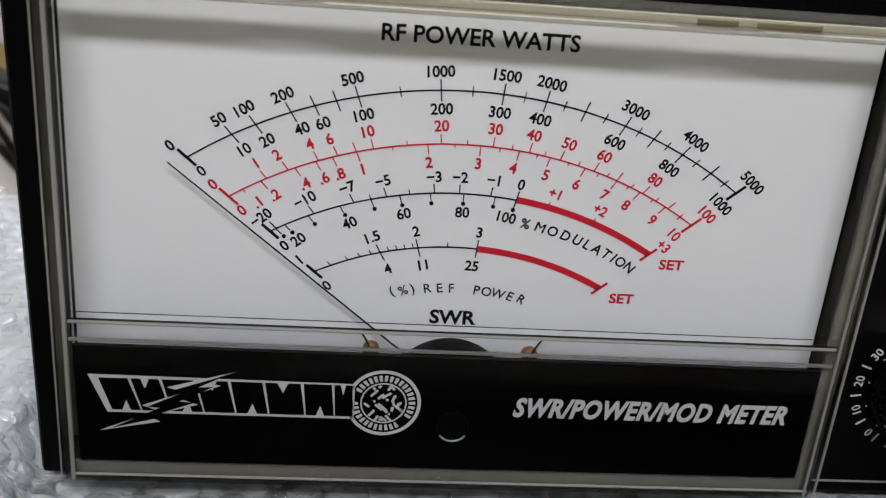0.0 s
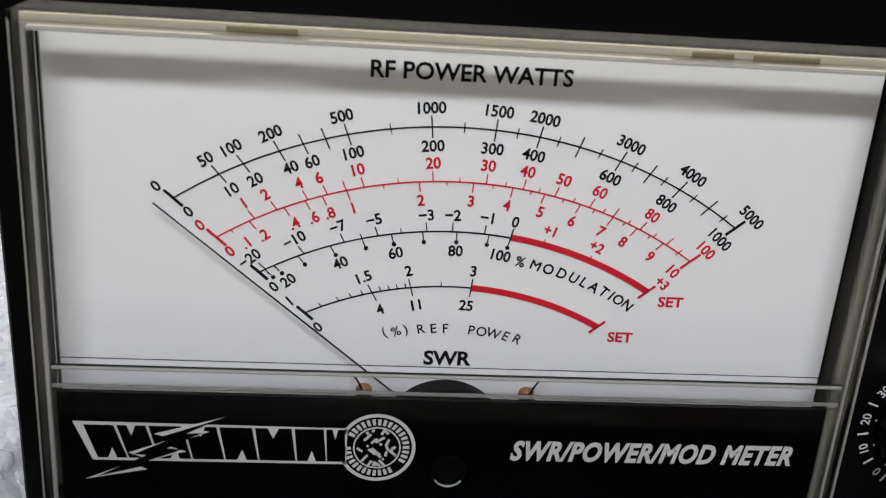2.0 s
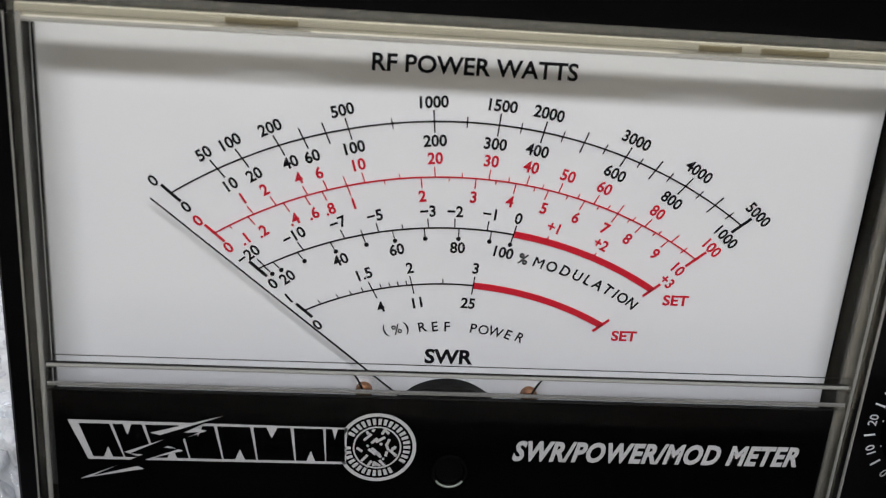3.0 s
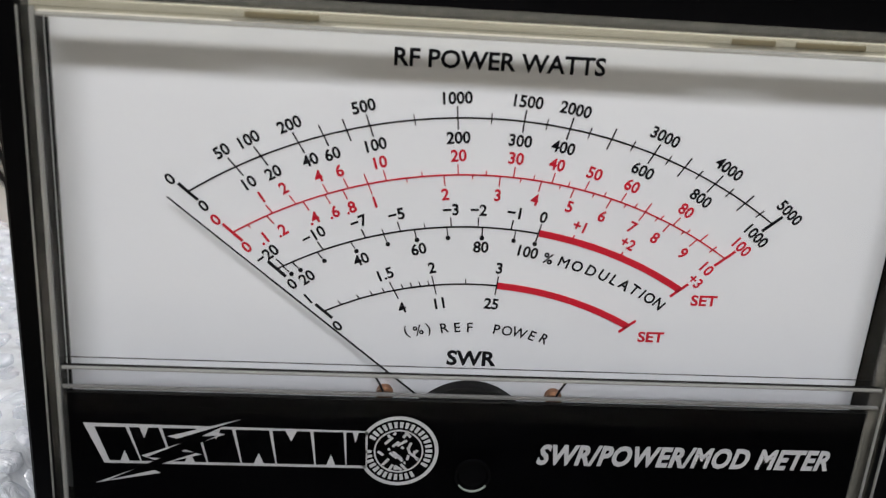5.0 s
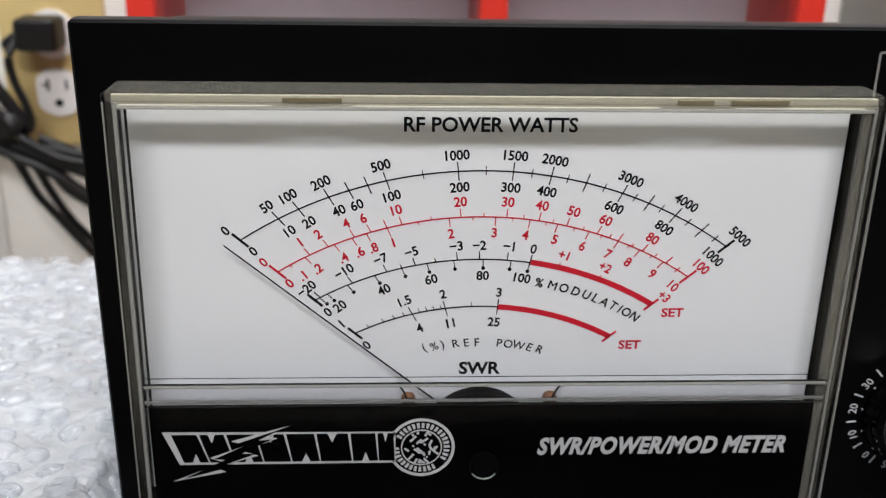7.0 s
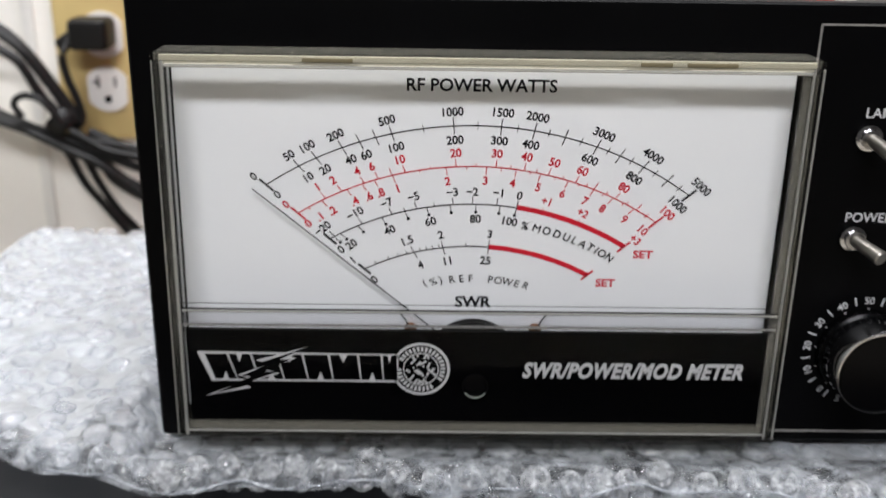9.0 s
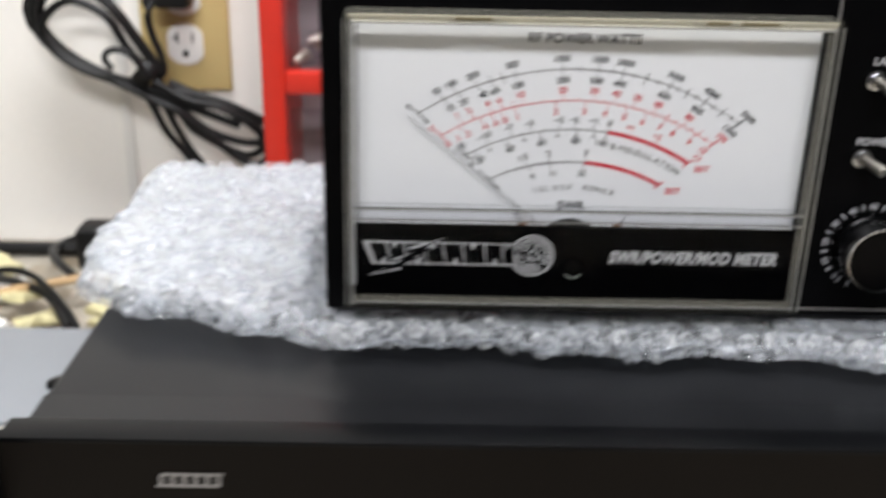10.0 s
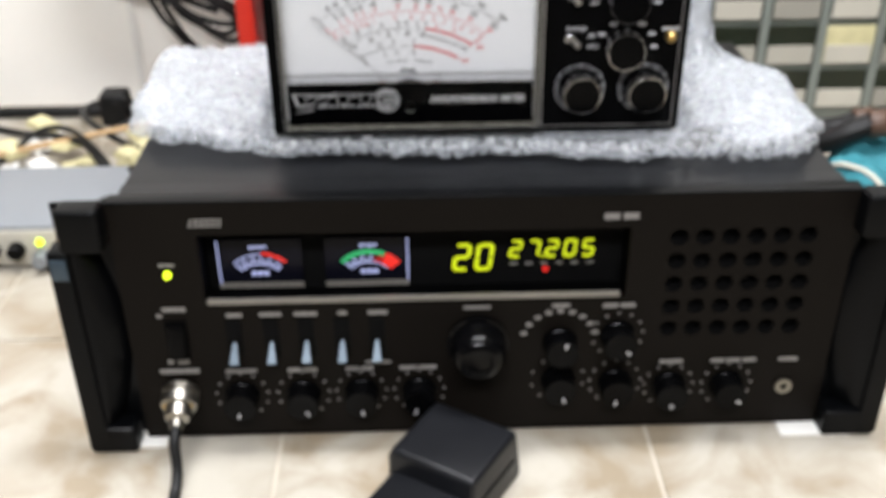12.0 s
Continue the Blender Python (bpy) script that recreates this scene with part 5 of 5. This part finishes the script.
part("shell", B(-0.455, -0.2815, 0.222, 0.335, BENCH + 0.004, GT, bevel=0.0015), M_GREY, gb, "light grey painted metal")
for bx, by in ((-0.306, 0.262), (-0.296, 0.326), (-0.425, 0.262), (-0.425, 0.322)):
    part("cap", lathe(bmesh.new(), [(0, 0.0068), (0.002, 0.0068), (0.0032, 0.005)], (bx, by, GT), (0, 0, 1), 18), M_KNOB, gb, "dark rubber cap")
    part("foot", lathe(bmesh.new(), [(0, 0.007), (0.0042, 0.007)], (bx, by, BENCH), (0, 0, 1), 14), M_KNOB, gb, "rubber foot")
part("face", B(-0.4545, -0.2820, 0.2192, 0.2216, BENCH + 0.005, GT - 0.003, bevel=0.0008), M_PAPER, gb, "cream front plate")
part("lamp", lathe(bmesh.new(), [(0, 0.0032), (0.003, 0.0028), (0.0045, 0.001)], (-0.352, 0.2190, -0.010), (0, -1, 0), 14), M_LED, gb, "lit yellow-green lamp")
for cx in (-0.372, -0.392, -0.413):
    part("knob", lathe(bmesh.new(), [(0, 0.0072), (0.008, 0.0066), (0.009, 0.0055)], (cx, 0.2190, -0.017), (0, -1, 0), 16), M_KNOB, gb, "small dark knob")
part("connector", lathe(bmesh.new(), [(0, 0.0078), (0.004, 0.0078), (0.0042, 0.0055), (0.014, 0.0055)], (-0.330, 0.2190, -0.010), (0, -1, 0), 16), M_BRASS, gb, "brass coaxial socket")
part("connector", lathe(bmesh.new(), [(0, 0.0078), (0.004, 0.0078), (0.0042, 0.0058), (0.012, 0.0058)], (-0.352, 0.2190, -0.024), (0, -1, 0), 16), M_GREY, gb, "grey socket")

rnd = random.Random(21)
for k in range(13):
    px, py = rnd.uniform(-0.45, -0.29), rnd.uniform(0.385, 0.49)
    pk = bmesh.new()
    box(pk, -0.017, 0.017, -0.011, 0.011, 0, 0.0075, bevel=0.003, seg=2)
    bmesh.ops.subdivide_edges(pk, edges=pk.edges[:], cuts=2, use_grid_fill=True)
    for v in pk.verts:
        q = v.co * 70 + Vector((3.1 * k, 1.7 * k, 0))
        lift = max(0.0, v.co.z) / 0.0075
        v.co += Vector((0.006 * noise.noise(q), 0.006 * noise.noise(q + Vector((9, 0, 0))), 0.007 * noise.noise(q + Vector((0, 9, 0))) * lift))
        v.co.z = max(0.0, v.co.z)
    bmesh.ops.transform(pk, matrix=pose(px, py, BENCH + 0.0005 + 0.0065 * (k % 3), rnd.uniform(-6, 6) * (k % 3), rnd.uniform(-6, 6) * (k % 3), rnd.uniform(0, 180)), verts=pk.verts[:])
    solo("plastic_packet", pk, M_YELLOW if k % 3 else M_WHITE, "crumpled pale yellow plastic packet on the bench" if k % 3 else "crumpled white plastic packet on the bench", "packet", group="packets on the bench")
solo("pencil", tube(bmesh.new(), [(-0.47, 0.405, -0.020), (-0.37, 0.440, -0.013), (-0.295, 0.466, -0.008)], 0.0032, 7), M_WOOD, "long brown wooden dowel lying on the packets", "dowel")
ad = thing("plug_adapter", (-0.358, 0.55, BENCH), "small black plug adapter by the wall", "adapter")
part("body", B(-0.382, -0.353, 0.515, 0.545, BENCH, BENCH + 0.036, bevel=0.005, seg=3), M_CABLE, ad)
part("lead", tube(bmesh.new(), [(-0.366, 0.517, BENCH + 0.028), (-0.348, 0.520, BENCH + 0.028), (-0.338, 0.505, BENCH + 0.010), (-0.330, 0.47, BENCH + 0.004)], 0.0035), M_CABLE, ad)
solo("black_conduit", tube(bmesh.new(), [(-1.1, WALLY - 0.040, BENCH + 0.007), (-0.7, WALLY - 0.040, BENCH + 0.007), (-0.385, WALLY - 0.040, BENCH + 0.007), (-0.2, WALLY - 0.040, BENCH + 0.007)], 0.006, 8), M_CABLE, "black cable run along the foot of the wall", "cable")
for k, pts in enumerate((
    [(-0.52, 0.52, BENCH + 0.004), (-0.46, 0.490, BENCH + 0.006), (-0.41, 0.45, BENCH + 0.020), (-0.37, 0.42, BENCH + 0.022), (-0.345, 0.385, BENCH + 0.014)],
    [(-0.40, 0.566, BENCH + 0.008), (-0.405, 0.54, BENCH + 0.012), (-0.39, 0.49, BENCH + 0.024), (-0.36, 0.45, BENCH + 0.024), (-0.32, 0.43, BENCH + 0.010)],
    [(-0.30, 0.36, BENCH + 0.004), (-0.275, 0.352, BENCH + 0.005), (-0.250, 0.375, BENCH + 0.006), (-0.238, 0.42, BENCH + 0.006), (-0.26, 0.46, BENCH + 0.005)],
    [(-0.3658, 0.4992, BENCH + 0.0040), (-0.3413, 0.5069, BENCH + 0.0120), (-0.3097, 0.4844, BENCH + 0.0120), (-0.2819, 0.4365, BENCH + 0.0080), (-0.2865, 0.4073, BENCH + 0.0040)],
    [(-0.2734, 0.3955, BENCH + 0.0040), (-0.2829, 0.3703, BENCH + 0.0060), (-0.3031, 0.3747, BENCH + 0.0080), (-0.3188, 0.3906, BENCH + 0.0120), (-0.3193, 0.4245, BENCH + 0.0160)],
    [(-0.3444, 0.4977, BENCH + 0.0500), (-0.3398, 0.4982, BENCH + 0.0300), (-0.3230, 0.4807, BENCH + 0.0200), (-0.3033, 0.4750, BENCH + 0.0120), (-0.2842, 0.4564, BENCH + 0.0040)],
    [(-0.3746, 0.5175, BENCH + 0.0060), (-0.3627, 0.5251, BENCH + 0.0120), (-0.3429, 0.5178, BENCH + 0.0160), (-0.3226, 0.4895, BENCH + 0.0160), (-0.3131, 0.4605, BENCH + 0.0120), (-0.3216, 0.4492, BENCH + 0.0040)],
    [(-0.46, 0.42, BENCH + 0.004), (-0.42, 0.44, BENCH + 0.030), (-0.385, 0.43, BENCH + 0.034), (-0.35, 0.40, BENCH + 0.020), (-0.33, 0.37, BENCH + 0.010)],
    [(-0.262, 0.15, BENCH + 0.004), (-0.248, 0.20, BENCH + 0.005), (-0.236, 0.26, BENCH + 0.005), (-0.245, 0.33, BENCH + 0.005)],
)):
    solo("loose_cable", tube(bmesh.new(), pts, 0.0036 if k < 3 else 0.0028), M_CABLE, "loose black cable on the bench", "cable", group="loose cables")

# teal cloth and dark leads at the far side of the radio
def cloth_height(x, y):
    a, b = (x - 0.345) / 0.10, (y - 0.205) / 0.085
    r2 = a * a * 1.1 + b * b
    z = 0.115 * math.exp(-1.6 * r2 * r2) * (1 + 0.22 * noise.noise(Vector((a * 2.6, b * 2.6, 0.4)))) + 0.006 * noise.noise(Vector((a * 9, b * 9, 2)))
    return BENCH + 0.001 + max(0.0, z - 0.02)


cloth, N = bmesh.new(), 36
rows = [[cloth.verts.new((x, y, cloth_height(x, y))) for x in np.linspace(0.245, 0.445, N + 1)] for y in np.linspace(0.12, 0.29, N + 1)]
for a, b in zip(rows, rows[1:]):
    for i in range(N):
        cloth.faces.new((a[i], a[i + 1], b[i + 1], b[i]))
teal = thing("teal_cloth", (0.345, 0.205, BENCH), "crumpled teal cloth with a pale hem beside the radio", "cloth")
part("sheet", cloth, M_TEAL, teal, "crumpled teal fabric", 80)
part("hem", tube(bmesh.new(), [(x, y, cloth_height(x, y) + 0.002) for x, y in ((0.276, 0.232), (0.288, 0.210), (0.301, 0.188), (0.315, 0.164), (0.333, 0.140), (0.352, 0.127))], 0.0022, 8), M_PAPER, teal, "pale hem")
for k, pts in enumerate((
    [(0.252, 0.330, BENCH + 0.009), (0.268, 0.290, 0.050), (0.300, 0.252, 0.064), (0.330, 0.250, 0.071), (0.380, 0.250, 0.075), (0.47, 0.26, 0.058), (0.56, 0.28, BENCH + 0.010)],
    [(0.250, 0.365, BENCH + 0.009), (0.280, 0.322, 0.028), (0.315, 0.296, 0.042), (0.350, 0.290, 0.052), (0.430, 0.290, 0.050), (0.53, 0.31, BENCH + 0.010)],
    [(0.256, 0.300, BENCH + 0.009), (0.264, 0.262, 0.040), (0.292, 0.230, 0.062), (0.330, 0.224, 0.080), (0.400, 0.226, 0.070), (0.48, 0.24, 0.030), (0.55, 0.25, BENCH + 0.010)],
)):
    lead = thing("thick_lead", pts[0], "thick black lead draped over the teal cloth", "cable", "thick leads")
    part("jacket", tube(bmesh.new(), pts, 0.0095, 10), M_CABLE, lead)
    part("collar", lathe(bmesh.new(), [(-0.008, 0.0105), (-0.006, 0.0118), (0.006, 0.0118), (0.008, 0.0105)], pts[3], Vector(pts[4]) - Vector(pts[2]), 14), M_BROWN, lead, "brown tape collar")

# ---------------------------------------------------------------- hand microphone and its cord, in front
mic = thing("hand_microphone", (-0.015, -0.09, BENCH), "black plastic hand microphone lying on the bench", "microphone")
mb = bmesh.new()
box(mb, -0.029, 0.029, -0.027, 0.027, 0, 0.036, bevel=0.004, seg=3)
for v in mb.verts:
    k = 1 - v.co.z / 0.036
    v.co.x *= 1 + 0.10 * k
    v.co.y *= 1 + 0.10 * k
box(mb, -0.027, 0.025, -0.085, -0.024, 0, 0.022, bevel=0.006, seg=3)
MM = pose(-0.0195, -0.0475, BENCH, 0, 0, -33)
bmesh.ops.transform(mb, matrix=MM, verts=mb.verts[:])
part("body", mb, M_MICGREY, mic)
key = B(-0.0355, -0.0300, -0.020, 0.016, 0.010, 0.024, bevel=0.002)
bmesh.ops.transform(key, matrix=MM, verts=key.verts[:])
part("talk_key", key, M_KNOB, mic, "black push-to-talk bar")
seam = B(0.0285, 0.0312, -0.020, 0.020, 0.0172, 0.0182)
bmesh.ops.transform(seam, matrix=MM, verts=seam.verts[:])
part("seam", seam, M_HOLE, mic)
solo("microphone_cord", tube(bmesh.new(), [(-0.1915, -0.024, -0.005), (-0.1915, -0.034, -0.012), (-0.190, -0.043, -0.026), (-0.190, -0.060, BENCH + 0.0036), (-0.188, -0.11, BENCH + 0.0036), (-0.186, -0.18, BENCH + 0.0036), (-0.16, -0.24, BENCH + 0.0036), (-0.09, -0.25, BENCH + 0.0036), (-0.045, -0.20, BENCH + 0.0036), (-0.0680, -0.118, BENCH + 0.010)], 0.0034, 10), M_CABLE, "black microphone cord from plug to bench", "cord")
for xa, xb, ya in ((0.196, 0.243, -0.012), (-0.243, -0.205, -0.008)):
    pad = B(xa, xb, ya, ya + 0.05, BENCH + 0.0002, BENCH + 0.0024, bevel=0.0008)
    solo("foam_pad", pad, M_WHITE, "thin white foam pad under the radio", "pad", group="foam pads")

# ---------------------------------------------------------------- bench tiles
TP = 0.2405
for i in range(-5, 5):
    for j in range(-3, 3):
        xa, ya = -0.1300 + i * TP, 0.118 + j * TP
        y1 = min(ya + TP - 0.0026, WALLY - 0.003)
        if xa < -1.14 or xa + TP > 1.16 or y1 - ya < 0.01:
            continue
        part("tile", B(xa, xa + TP - 0.0026, ya, y1, BENCH - 0.0014, BENCH, bevel=0.0004, seg=1), M_TILE, bench, "", 0)
